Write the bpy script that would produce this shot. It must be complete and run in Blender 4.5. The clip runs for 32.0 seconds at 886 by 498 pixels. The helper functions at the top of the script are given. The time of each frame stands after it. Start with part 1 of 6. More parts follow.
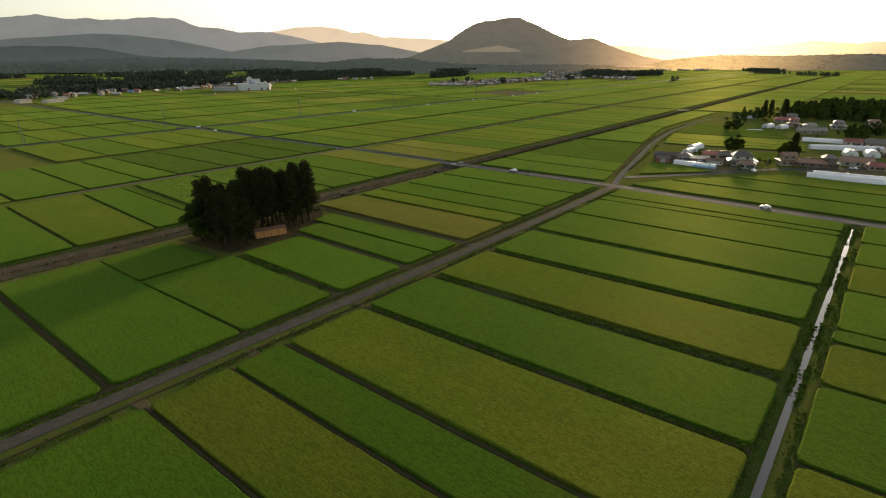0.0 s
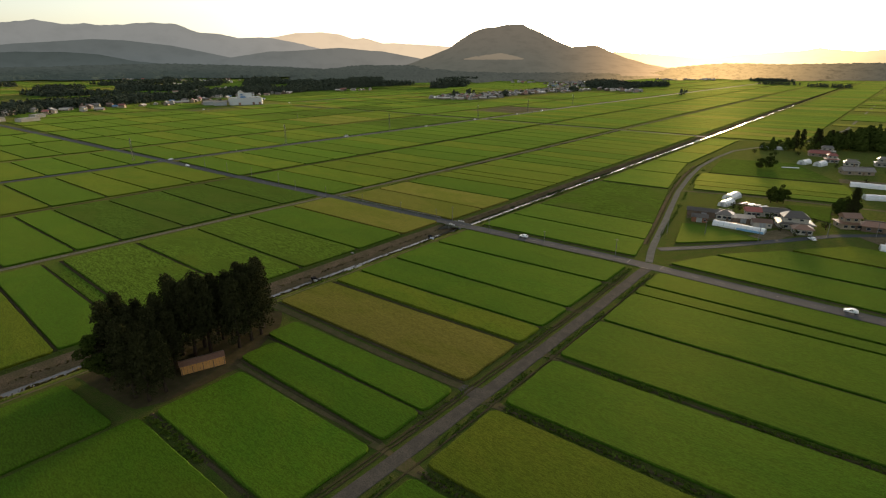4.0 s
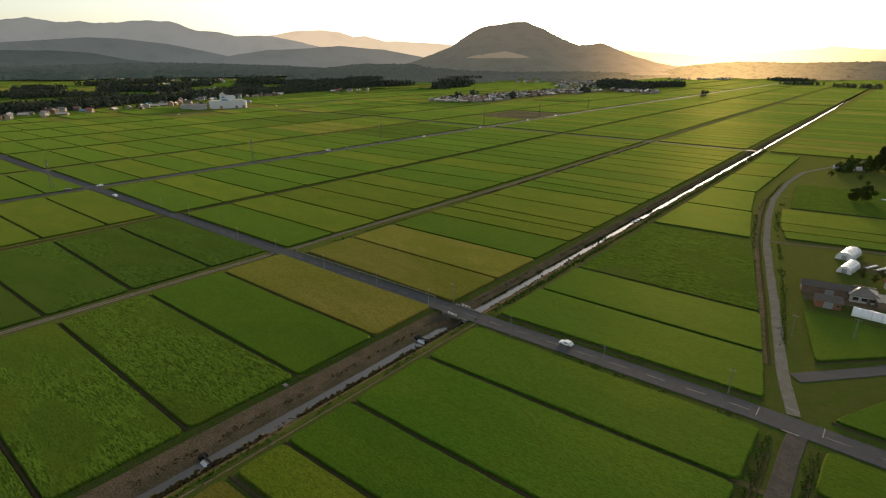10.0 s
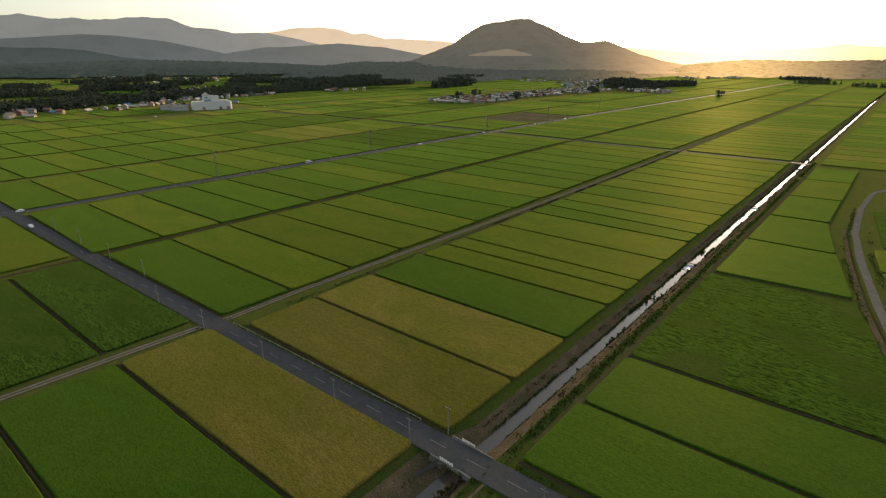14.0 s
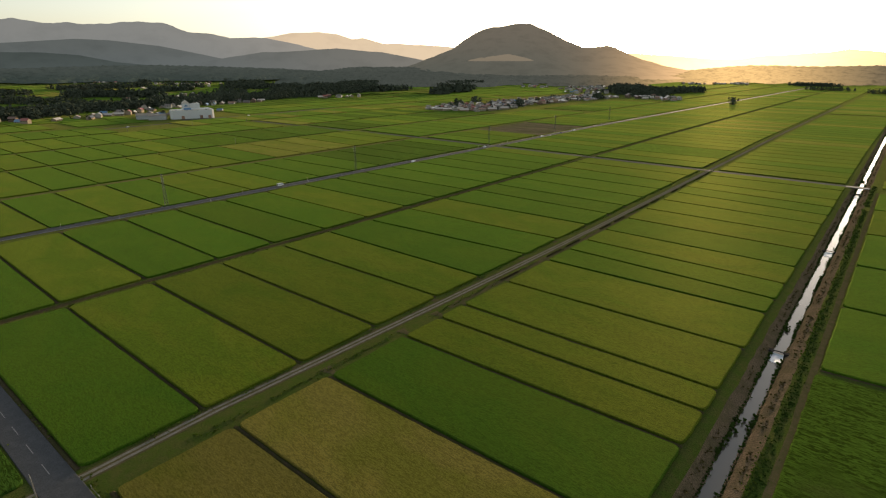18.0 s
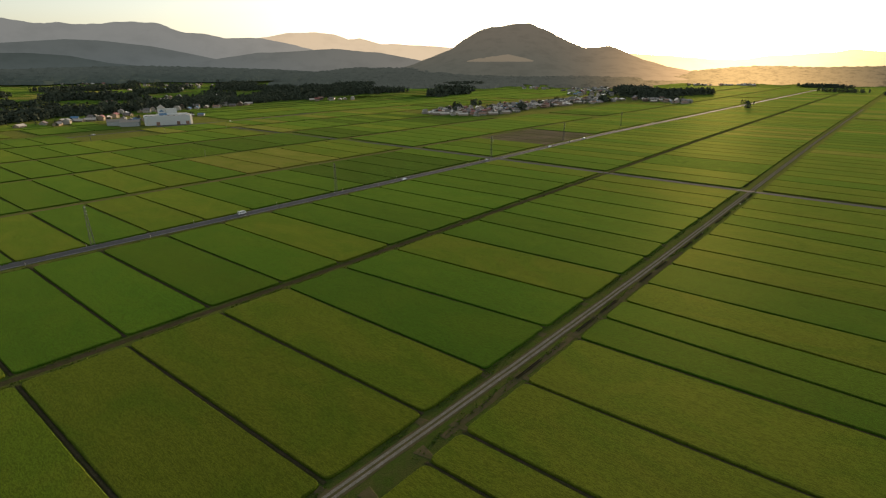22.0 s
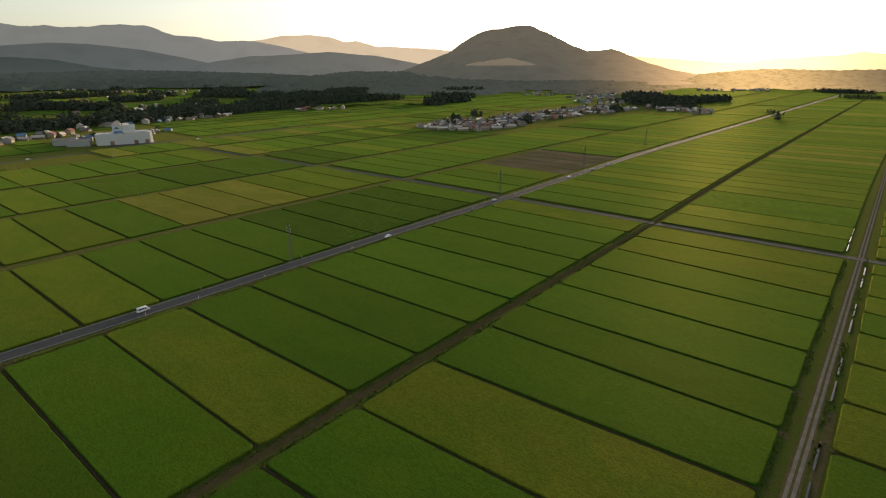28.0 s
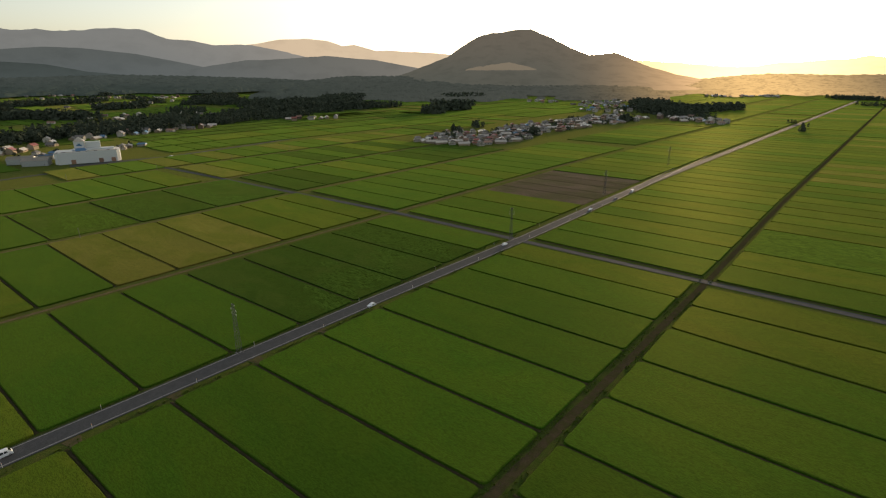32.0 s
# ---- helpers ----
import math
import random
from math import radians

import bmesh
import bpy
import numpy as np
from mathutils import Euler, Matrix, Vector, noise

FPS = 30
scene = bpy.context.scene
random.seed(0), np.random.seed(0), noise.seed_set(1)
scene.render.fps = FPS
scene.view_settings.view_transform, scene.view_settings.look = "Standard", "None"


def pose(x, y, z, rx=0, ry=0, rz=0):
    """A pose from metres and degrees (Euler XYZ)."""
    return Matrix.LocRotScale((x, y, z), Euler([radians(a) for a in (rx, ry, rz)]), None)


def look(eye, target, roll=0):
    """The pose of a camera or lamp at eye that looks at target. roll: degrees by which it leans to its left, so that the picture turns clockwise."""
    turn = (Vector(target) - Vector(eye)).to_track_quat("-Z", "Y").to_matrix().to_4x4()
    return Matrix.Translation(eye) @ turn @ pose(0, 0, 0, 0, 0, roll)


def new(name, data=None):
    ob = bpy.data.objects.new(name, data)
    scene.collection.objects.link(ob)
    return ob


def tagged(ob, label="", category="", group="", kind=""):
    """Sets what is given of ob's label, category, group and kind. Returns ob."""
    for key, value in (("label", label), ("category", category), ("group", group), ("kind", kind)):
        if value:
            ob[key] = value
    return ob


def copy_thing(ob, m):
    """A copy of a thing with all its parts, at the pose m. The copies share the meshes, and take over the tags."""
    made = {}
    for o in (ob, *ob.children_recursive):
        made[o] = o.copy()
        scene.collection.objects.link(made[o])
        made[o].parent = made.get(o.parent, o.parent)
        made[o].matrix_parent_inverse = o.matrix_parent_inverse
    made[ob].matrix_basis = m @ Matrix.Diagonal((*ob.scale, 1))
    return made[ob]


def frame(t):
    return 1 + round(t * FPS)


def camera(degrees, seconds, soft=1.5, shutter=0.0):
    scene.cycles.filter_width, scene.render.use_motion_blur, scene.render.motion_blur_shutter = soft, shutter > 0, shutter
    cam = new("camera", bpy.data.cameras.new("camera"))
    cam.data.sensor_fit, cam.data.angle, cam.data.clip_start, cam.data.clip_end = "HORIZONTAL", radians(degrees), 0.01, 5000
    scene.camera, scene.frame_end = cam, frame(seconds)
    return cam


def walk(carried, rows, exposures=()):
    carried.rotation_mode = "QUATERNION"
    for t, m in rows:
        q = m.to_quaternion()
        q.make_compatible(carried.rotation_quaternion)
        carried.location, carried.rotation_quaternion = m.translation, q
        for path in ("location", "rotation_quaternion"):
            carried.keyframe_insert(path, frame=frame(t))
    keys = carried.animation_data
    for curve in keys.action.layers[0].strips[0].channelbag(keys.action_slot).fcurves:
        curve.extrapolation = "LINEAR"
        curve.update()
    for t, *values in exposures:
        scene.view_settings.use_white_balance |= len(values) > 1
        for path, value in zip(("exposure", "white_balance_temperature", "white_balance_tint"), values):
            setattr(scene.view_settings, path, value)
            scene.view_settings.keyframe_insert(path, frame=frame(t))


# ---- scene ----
cam = camera(80.3, 32.0, soft=1.2)
PATH = [
    (0, pose(15.76, -4.07, 62.69, 69.904, 0.32, 40.232)),
    (0.5, pose(10.59, 1.94, 65.09, 70.001, 0.28, 40.245)),
    (1, pose(5.74, 7.82, 67.73, 70.036, 0.24, 40.260)),
    (1.5, pose(1.08, 13.70, 70.61, 70.039, 0.20, 40.276)),
    (2, pose(-3.47, 19.58, 73.55, 70.069, 0.19, 40.294)),
    (2.5, pose(-7.96, 25.46, 76.32, 70.140, 0.16, 40.314)),
    (3, pose(-12.40, 31.35, 78.72, 70.204, 0.15, 40.336)),
    (3.5, pose(-16.77, 37.28, 80.22, 70.264, 0.14, 40.358)),
    (5.5, pose(-35.29, 62.42, 81.03, 70.332, 0.12, 40.472)),
    (6, pose(-40.45, 68.86, 81.30, 70.333, 0.12, 40.498)),
    (6.5, pose(-45.68, 75.32, 81.44, 70.339, 0.14, 40.515)),
    (7, pose(-51.00, 81.89, 81.50, 70.357, 0.16, 40.529)),
    (7.5, pose(-56.44, 88.52, 81.57, 70.344, 0.17, 40.546)),
    (8, pose(-61.95, 95.13, 81.69, 70.324, 0.18, 40.569)),
    (8.5, pose(-67.51, 101.71, 81.85, 70.273, 0.18, 40.599)),
    (9, pose(-73.14, 108.29, 82.00, 70.215, 0.18, 40.631)),
    (9.5, pose(-78.85, 114.92, 82.08, 70.164, 0.18, 40.661)),
    (10, pose(-84.60, 121.65, 82.06, 70.134, 0.17, 40.688)),
    (10.5, pose(-90.38, 128.47, 81.98, 70.070, 0.17, 40.714)),
    (11, pose(-96.13, 135.36, 81.89, 70.041, 0.16, 40.740)),
    (11.5, pose(-101.81, 142.28, 81.83, 70.049, 0.15, 40.766)),
    (12, pose(-107.38, 149.22, 81.81, 70.029, 0.14, 40.789)),
    (12.5, pose(-112.82, 156.16, 81.79, 69.981, 0.13, 40.805)),
    (13, pose(-118.16, 163.09, 81.80, 69.973, 0.12, 40.815)),
    (13.5, pose(-123.45, 169.99, 81.84, 69.961, 0.11, 40.820)),
    (14, pose(-128.72, 176.87, 81.91, 69.923, 0.11, 40.820)),
    (14.5, pose(-133.98, 183.72, 81.98, 69.907, 0.12, 40.814)),
    (16.5, pose(-155.41, 210.66, 82.00, 70.032, 0.11, 40.771)),
    (17, pose(-160.69, 217.34, 82.03, 70.298, 0.10, 40.767)),
    (17.5, pose(-165.88, 224.01, 82.10, 70.407, 0.09, 40.778)),
    (18, pose(-170.95, 230.68, 82.19, 70.422, 0.07, 40.799)),
    (18.5, pose(-175.89, 237.32, 82.32, 70.423, 0.04, 40.824)),
    (19, pose(-180.74, 243.94, 82.49, 70.430, 0.02, 40.844)),
    (19.5, pose(-185.65, 250.49, 82.70, 70.443, 0.01, 40.852)),
    (20, pose(-190.72, 257.00, 82.89, 70.427, 0.01, 40.840)),
    (20.5, pose(-196.01, 263.45, 83.05, 70.427, 0.02, 40.810)),
    (21, pose(-201.52, 269.88, 83.18, 70.428, 0.04, 40.767)),
    (21.5, pose(-207.18, 276.31, 83.33, 70.431, 0.07, 40.718)),
    (22, pose(-212.93, 282.78, 83.52, 70.453, 0.10, 40.667)),
    (22.5, pose(-218.71, 289.32, 83.80, 70.464, 0.13, 40.621)),
    (23, pose(-224.45, 295.93, 84.15, 70.484, 0.16, 40.583)),
    (23.5, pose(-230.14, 302.60, 84.59, 70.510, 0.18, 40.555)),
    (24, pose(-235.78, 309.34, 85.10, 70.517, 0.19, 40.534)),
    (24.5, pose(-241.40, 316.11, 85.67, 70.526, 0.20, 40.518)),
    (25, pose(-247.01, 322.92, 86.29, 70.550, 0.20, 40.503)),
    (25.5, pose(-252.61, 329.79, 87.11, 70.578, 0.20, 40.492)),
    (27.5, pose(-275.43, 357.83, 91.65, 70.571, 0.20, 40.489)),
    (28, pose(-281.36, 364.82, 92.55, 70.637, 0.20, 40.489)),
    (28.5, pose(-287.32, 371.77, 93.40, 70.672, 0.21, 40.484)),
    (29, pose(-293.28, 378.68, 94.28, 70.695, 0.21, 40.474)),
    (29.5, pose(-299.23, 385.54, 95.19, 70.716, 0.21, 40.460)),
    (30, pose(-305.12, 392.37, 96.10, 70.779, 0.21, 40.443)),
    (30.5, pose(-310.96, 399.21, 97.01, 70.799, 0.21, 40.427)),
    (31, pose(-316.81, 406.11, 97.91, 70.824, 0.21, 40.413)),
    (31.5, pose(-322.72, 413.07, 98.77, 70.883, 0.21, 40.400)),
    (32, pose(-328.72, 420.10, 99.56, 70.945, 0.20, 40.389)),
]
walk(cam, PATH, [(0.0, 1.24, 6900, 10), (9.0, 1.23, 6900, 10), (14.0, 1.19, 6900, 10), (20.0, 1.09, 6900, 10), (32.0, 0.97, 6900, 10)])

# ---- light ----
SUN_AZ = 13.5      # degrees from +y towards -x
SUN_EL = 5.5
world = bpy.data.worlds.new("sky")
scene.world = world
world.use_nodes = True
wn, wl = world.node_tree.nodes, world.node_tree.links
sky = wn.new("ShaderNodeTexSky")
sky.sky_type = 'NISHITA'
sky.sun_disc = False
sky.sun_elevation = radians(SUN_EL)
sky.sun_rotation = radians(-SUN_AZ)
sky.altitude = 200
sky.air_density = 0.9
sky.dust_density = 1.7
sky.ozone_density = 1.5
pale = wn.new("ShaderNodeHueSaturation")          # thin evening haze
pale.inputs["Saturation"].default_value = 0.5
wl.new(sky.outputs[0], pale.inputs["Color"])
wl.new(pale.outputs[0], wn["Background"].inputs[0])
wn["Background"].inputs[1].default_value = 0.15
sun_data = bpy.data.lights.new("sun", 'SUN')
sun_data.energy = 1.8
sun_data.angle = radians(5.0)
sun_data.color = (1.0, 0.72, 0.42)
sun = new("sun", sun_data)
az, el = radians(SUN_AZ), radians(SUN_EL)
to_sun = Vector((-math.sin(az) * math.cos(el), math.cos(az) * math.cos(el), math.sin(el)))
sun.matrix_world = look(to_sun * 100, (0, 0, 0))


# ---- materials ----
def node_mat(name):
    m = bpy.data.materials.new(name)
    m.use_nodes = True
    nt = m.node_tree
    return m, nt, nt.nodes, nt.links, nt.nodes["Principled BSDF"]


def coords(nt, scale, world_space=True):
    """A vector scaled by (x, y, z), of the place in the world or in the object."""
    n, l = nt.nodes, nt.links
    mp = n.new("ShaderNodeMapping")
    mp.inputs["Scale"].default_value = scale
    if world_space:
        l.new(n.new("ShaderNodeNewGeometry").outputs["Position"], mp.inputs[0])
    else:
        l.new(n.new("ShaderNodeTexCoord").outputs["Object"], mp.inputs[0])
    return mp.outputs[0]


def noise_of(nt, scale, detail=4, rough=0.55, world_space=True, distort=0.0):
    t = nt.nodes.new("ShaderNodeTexNoise")
    t.inputs["Scale"].default_value = 1.0
    t.inputs["Detail"].default_value = detail
    t.inputs["Roughness"].default_value = rough
    t.inputs["Distortion"].default_value = distort
    nt.links.new(coords(nt, scale, world_space), t.inputs["Vector"])
    return t.outputs["Fac"]


def ramp(nt, fac, lo, hi, a=(0, 0, 0), b=(1, 1, 1)):
    r = nt.nodes.new("ShaderNodeValToRGB")
    r.color_ramp.elements[0].position, r.color_ramp.elements[1].position = lo, hi
    r.color_ramp.elements[0].color, r.color_ramp.elements[1].color = (*a, 1), (*b, 1)
    nt.links.new(fac, r.inputs[0])
    return r.outputs[0]


def mix(nt, fac, a, b, kind='MIX'):
    m = nt.nodes.new("ShaderNodeMix")
    m.data_type, m.blend_type = 'RGBA', kind
    for sock, v in ((m.inputs[0], fac), (m.inputs[6], a), (m.inputs[7], b)):
        if isinstance(v, (int, float)):
            sock.default_value = v
        elif isinstance(v, tuple):
            sock.default_value = (*v, 1)
        else:
            nt.links.new(v, sock)
    return m.outputs[2]


def bump(nt, p, height, strength, dist):
    b = nt.nodes.new("ShaderNodeBump")
    b.inputs["Strength"].default_value = strength
    b.inputs["Distance"].default_value = dist
    nt.links.new(height, b.inputs["Height"])
    nt.links.new(b.outputs[0], p.inputs["Normal"])


def own_random(nt, lo, hi):
    """A value of the object's own, between lo and hi."""
    n, l = nt.nodes, nt.links
    r = n.new("ShaderNodeMapRange")
    r.inputs["To Min"].default_value, r.inputs["To Max"].default_value = lo, hi
    a = n.new("ShaderNodeMath")
    a.operation = 'ADD'
    l.new(n.new("ShaderNodeObjectInfo").outputs["Random"], a.inputs[0])
    l.new(n.new("ShaderNodeNewGeometry").outputs["Random Per Island"], a.inputs[1])
    f = n.new("ShaderNodeMath")
    f.operation = 'FRACT'
    l.new(a.outputs[0], f.inputs[0])
    l.new(f.outputs[0], r.inputs["Value"])
    return r.outputs[0]


def tinted(nt, col, amount):
    """The colour, lighter or darker from object to object."""
    h = nt.nodes.new("ShaderNodeHueSaturation")
    nt.links.new(own_random(nt, 1 - amount, 1 + amount), h.inputs["Value"])
    nt.links.new(col, h.inputs["Color"])
    return h.outputs[0]


def crop(name, a, b, patch, rough=0.62, streak=0.5, clumps=0.0, sheen=0.12, gloss=0.014, tint=0.16, lodged=0.0):
    """Standing rice or grass: two tones in drilled rows, with patches of a third, and a faint gloss of the blades."""
    m, nt, n, l, p = node_mat(name)
    rows = noise_of(nt, (0.09, 1.1, 1), 3, 0.65)
    drill = noise_of(nt, (0.9, 3.2, 2), 4, 0.72)
    fine = noise_of(nt, (3.2, 3.6, 3), 4, 0.78)
    broad = noise_of(nt, (0.030, 0.05, 1), 5, 0.6, distort=0.5)
    soft = noise_of(nt, (0.012, 0.09, 1), 3, 0.5)
    col = mix(nt, ramp(nt, rows, 0.5 - streak / 3, 0.5 + streak / 3), a, b)
    col = mix(nt, ramp(nt, soft, 0.4, 0.66), col, tuple(c * 0.84 for c in b))
    col = mix(nt, ramp(nt, broad, 0.44, 0.60), col, patch)
    col = mix(nt, ramp(nt, drill, 0.42, 0.58, (0.62, 0.62, 0.62), (1.12, 1.12, 1.12)), (0, 0, 0), col)
    col = mix(nt, ramp(nt, fine, 0.40, 0.60, (0.58, 0.58, 0.58), (1.14, 1.14, 1.14)), (0, 0, 0), col)
    spots_ = noise_of(nt, (0.55, 1.5, 1), 2, 0.6)
    col = mix(nt, ramp(nt, spots_, 0.70, 0.78), col, tuple(c * 0.45 for c in patch))
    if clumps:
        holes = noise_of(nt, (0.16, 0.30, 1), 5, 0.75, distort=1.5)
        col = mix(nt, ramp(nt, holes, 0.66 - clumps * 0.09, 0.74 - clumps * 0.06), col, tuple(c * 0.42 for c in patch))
    if lodged:
        swirl = noise_of(nt, (0.30, 1.3, 1), 5, 0.7, distort=1.6)
        where = noise_of(nt, (0.020, 0.035, 1), 3, 0.5, distort=0.4)
        dark = mix(nt, ramp(nt, swirl, 0.44, 0.56), tuple(c * 0.42 for c in a), tuple(c * 1.16 for c in b))
        col = mix(nt, ramp(nt, where, 0.50 - lodged * 0.12, 0.56 - lodged * 0.08), col, dark)
    l.new(tinted(nt, col, tint), p.inputs["Base Color"])
    p.inputs["Roughness"].default_value = rough
    p.inputs["Specular IOR Level"].default_value = 0.0
    p.inputs["Sheen Weight"].default_value = sheen
    p.inputs["Sheen Roughness"].default_value = 0.45
    p.inputs["Sheen Tint"].default_value = (0.54, 0.80, 0.16, 1)
    bump(nt, p, fine, 0.7, 0.16)
    if not gloss:
        return m
    g = n.new("ShaderNodeBsdfGlossy")
    g.inputs["Color"].default_value = (0.86, 0.86, 0.30, 1)
    g.inputs["Roughness"].default_value = 0.54
    ms = n.new("ShaderNodeMixShader")
    ms.inputs[0].default_value = gloss
    l.new(p.outputs[0], ms.inputs[1])
    l.new(g.outputs[0], ms.inputs[2])
    l.new(ms.outputs[0], n["Material Output"].inputs["Surface"])
    return m


def earthy(name, a, b, c, scale=1.0, rough=0.95, bump_d=0.1, spec=0.0, sheen=0.0):
    m, nt, n, l, p = node_mat(name)
    s = scale
    fine = noise_of(nt, (3 * s, 3 * s, 3 * s), 5, 0.7)
    mid = noise_of(nt, (0.25 * s, 0.25 * s, 0.25 * s), 5, 0.65)
    col = mix(nt, ramp(nt, mid, 0.42, 0.58), a, b)
    col = mix(nt, ramp(nt, fine, 0.44, 0.62), col, c)
    l.new(col, p.inputs["Base Color"])
    p.inputs["Roughness"].default_value = rough
    p.inputs["Specular IOR Level"].default_value = spec
    p.inputs["Sheen Weight"].default_value = sheen
    p.inputs["Sheen Roughness"].default_value = 0.45
    p.inputs["Sheen Tint"].default_value = (0.75, 0.75, 0.20, 1)
    bump(nt, p, fine, 0.8, bump_d)
    return m


def plain(name, col, rough=0.6, metal=0.0, grime=0.25, vary=0.0, scale=1.5, spec=0.5):
    m, nt, n, l, p = node_mat(name)
    g = noise_of(nt, (scale, scale, scale * 0.5), 5, 0.65, world_space=False)
    f = noise_of(nt, (scale * 9,) * 3, 3, 0.6, world_space=False)
    c = mix(nt, ramp(nt, g, 0.4, 0.75), col, tuple(x * (1 - grime) for x in col))
    c = mix(nt, ramp(nt, f, 0.5, 0.8), c, tuple(x * (1 - grime * 0.6) for x in col))
    l.new(tinted(nt, c, vary) if vary else c, p.inputs["Base Color"])
    p.inputs["Roughness"].default_value = rough
    p.inputs["Metallic"].default_value = metal
    p.inputs["Specular IOR Level"].default_value = spec
    bump(nt, p, f, 0.25, 0.02)
    return m


M_RICE = {
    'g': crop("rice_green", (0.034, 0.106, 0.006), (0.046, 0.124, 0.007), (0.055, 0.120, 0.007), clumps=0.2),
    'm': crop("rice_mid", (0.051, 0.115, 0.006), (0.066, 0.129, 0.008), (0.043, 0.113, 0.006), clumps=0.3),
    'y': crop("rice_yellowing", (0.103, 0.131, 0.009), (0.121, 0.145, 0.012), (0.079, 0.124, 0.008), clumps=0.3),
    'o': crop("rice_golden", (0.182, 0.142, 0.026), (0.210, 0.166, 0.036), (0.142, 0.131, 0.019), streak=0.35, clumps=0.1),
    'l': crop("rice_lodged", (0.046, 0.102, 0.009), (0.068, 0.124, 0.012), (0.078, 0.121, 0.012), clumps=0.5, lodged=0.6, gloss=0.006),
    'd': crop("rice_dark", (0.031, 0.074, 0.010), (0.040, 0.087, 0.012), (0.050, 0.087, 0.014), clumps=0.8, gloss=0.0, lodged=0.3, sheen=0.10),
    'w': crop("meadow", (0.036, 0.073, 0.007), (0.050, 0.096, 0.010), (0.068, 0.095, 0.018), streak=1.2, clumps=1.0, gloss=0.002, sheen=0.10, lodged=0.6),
    'p': crop("fallow_soil", (0.185, 0.122, 0.098), (0.208, 0.142, 0.114), (0.140, 0.108, 0.070), streak=0.9, gloss=0.0, sheen=0.04),
}
M_GROUND = earthy("verge_grass", (0.046, 0.082, 0.013), (0.070, 0.078, 0.022), (0.028, 0.046, 0.009), 1.0, bump_d=0.25, sheen=0.12)
M_BANK = earthy("dry_bank", (0.190, 0.136, 0.086), (0.130, 0.104, 0.056), (0.075, 0.060, 0.034), 1.0, bump_d=0.3)
M_LEVEE = earthy("levee_earth", (0.085, 0.066, 0.038), (0.060, 0.062, 0.022), (0.045, 0.038, 0.020), 1.4, bump_d=0.2)
M_ASPHALT = earthy("asphalt", (0.072, 0.075, 0.077), (0.088, 0.090, 0.091), (0.058, 0.060, 0.061), 1.4, 0.85, 0.02, 0.04)
M_OLDASPHALT = earthy("old_asphalt", (0.080, 0.071, 0.058), (0.110, 0.096, 0.076), (0.062, 0.056, 0.045), 1.2, 0.9, 0.02, 0.02)
M_PALELANE = earthy("pale_concrete_lane", (0.230, 0.215, 0.185), (0.180, 0.165, 0.135), (0.140, 0.130, 0.095), 1.3, 0.9, 0.03)
M_GRAVEL = earthy("gravel_track", (0.200, 0.155, 0.098), (0.140, 0.108, 0.064), (0.085, 0.080, 0.038), 1.5, 0.9, 0.05)
M_EARTH = earthy("trodden_earth", (0.120, 0.088, 0.050), (0.085, 0.072, 0.034), (0.070, 0.078, 0.024), 1.5, 0.95, 0.08)
M_CONCRETE = earthy("concrete", (0.220, 0.210, 0.190), (0.180, 0.175, 0.155), (0.140, 0.135, 0.115), 2.0, 0.8, 0.02, 0.4)
M_PAINT = plain("road_paint", (0.24, 0.235, 0.22), 0.7, grime=0.5)
m, nt, n, l, p = node_mat("ditch_water")
p.inputs["Base Color"].default_value = (0.085, 0.075, 0.058, 1)
p.inputs["Roughness"].default_value = 0.06
p.inputs["Specular IOR Level"].default_value = 0.7
bump(nt, p, noise_of(nt, (1.6, 0.9, 1), 3, 0.5), 0.10, 0.05)
M_WATER = m


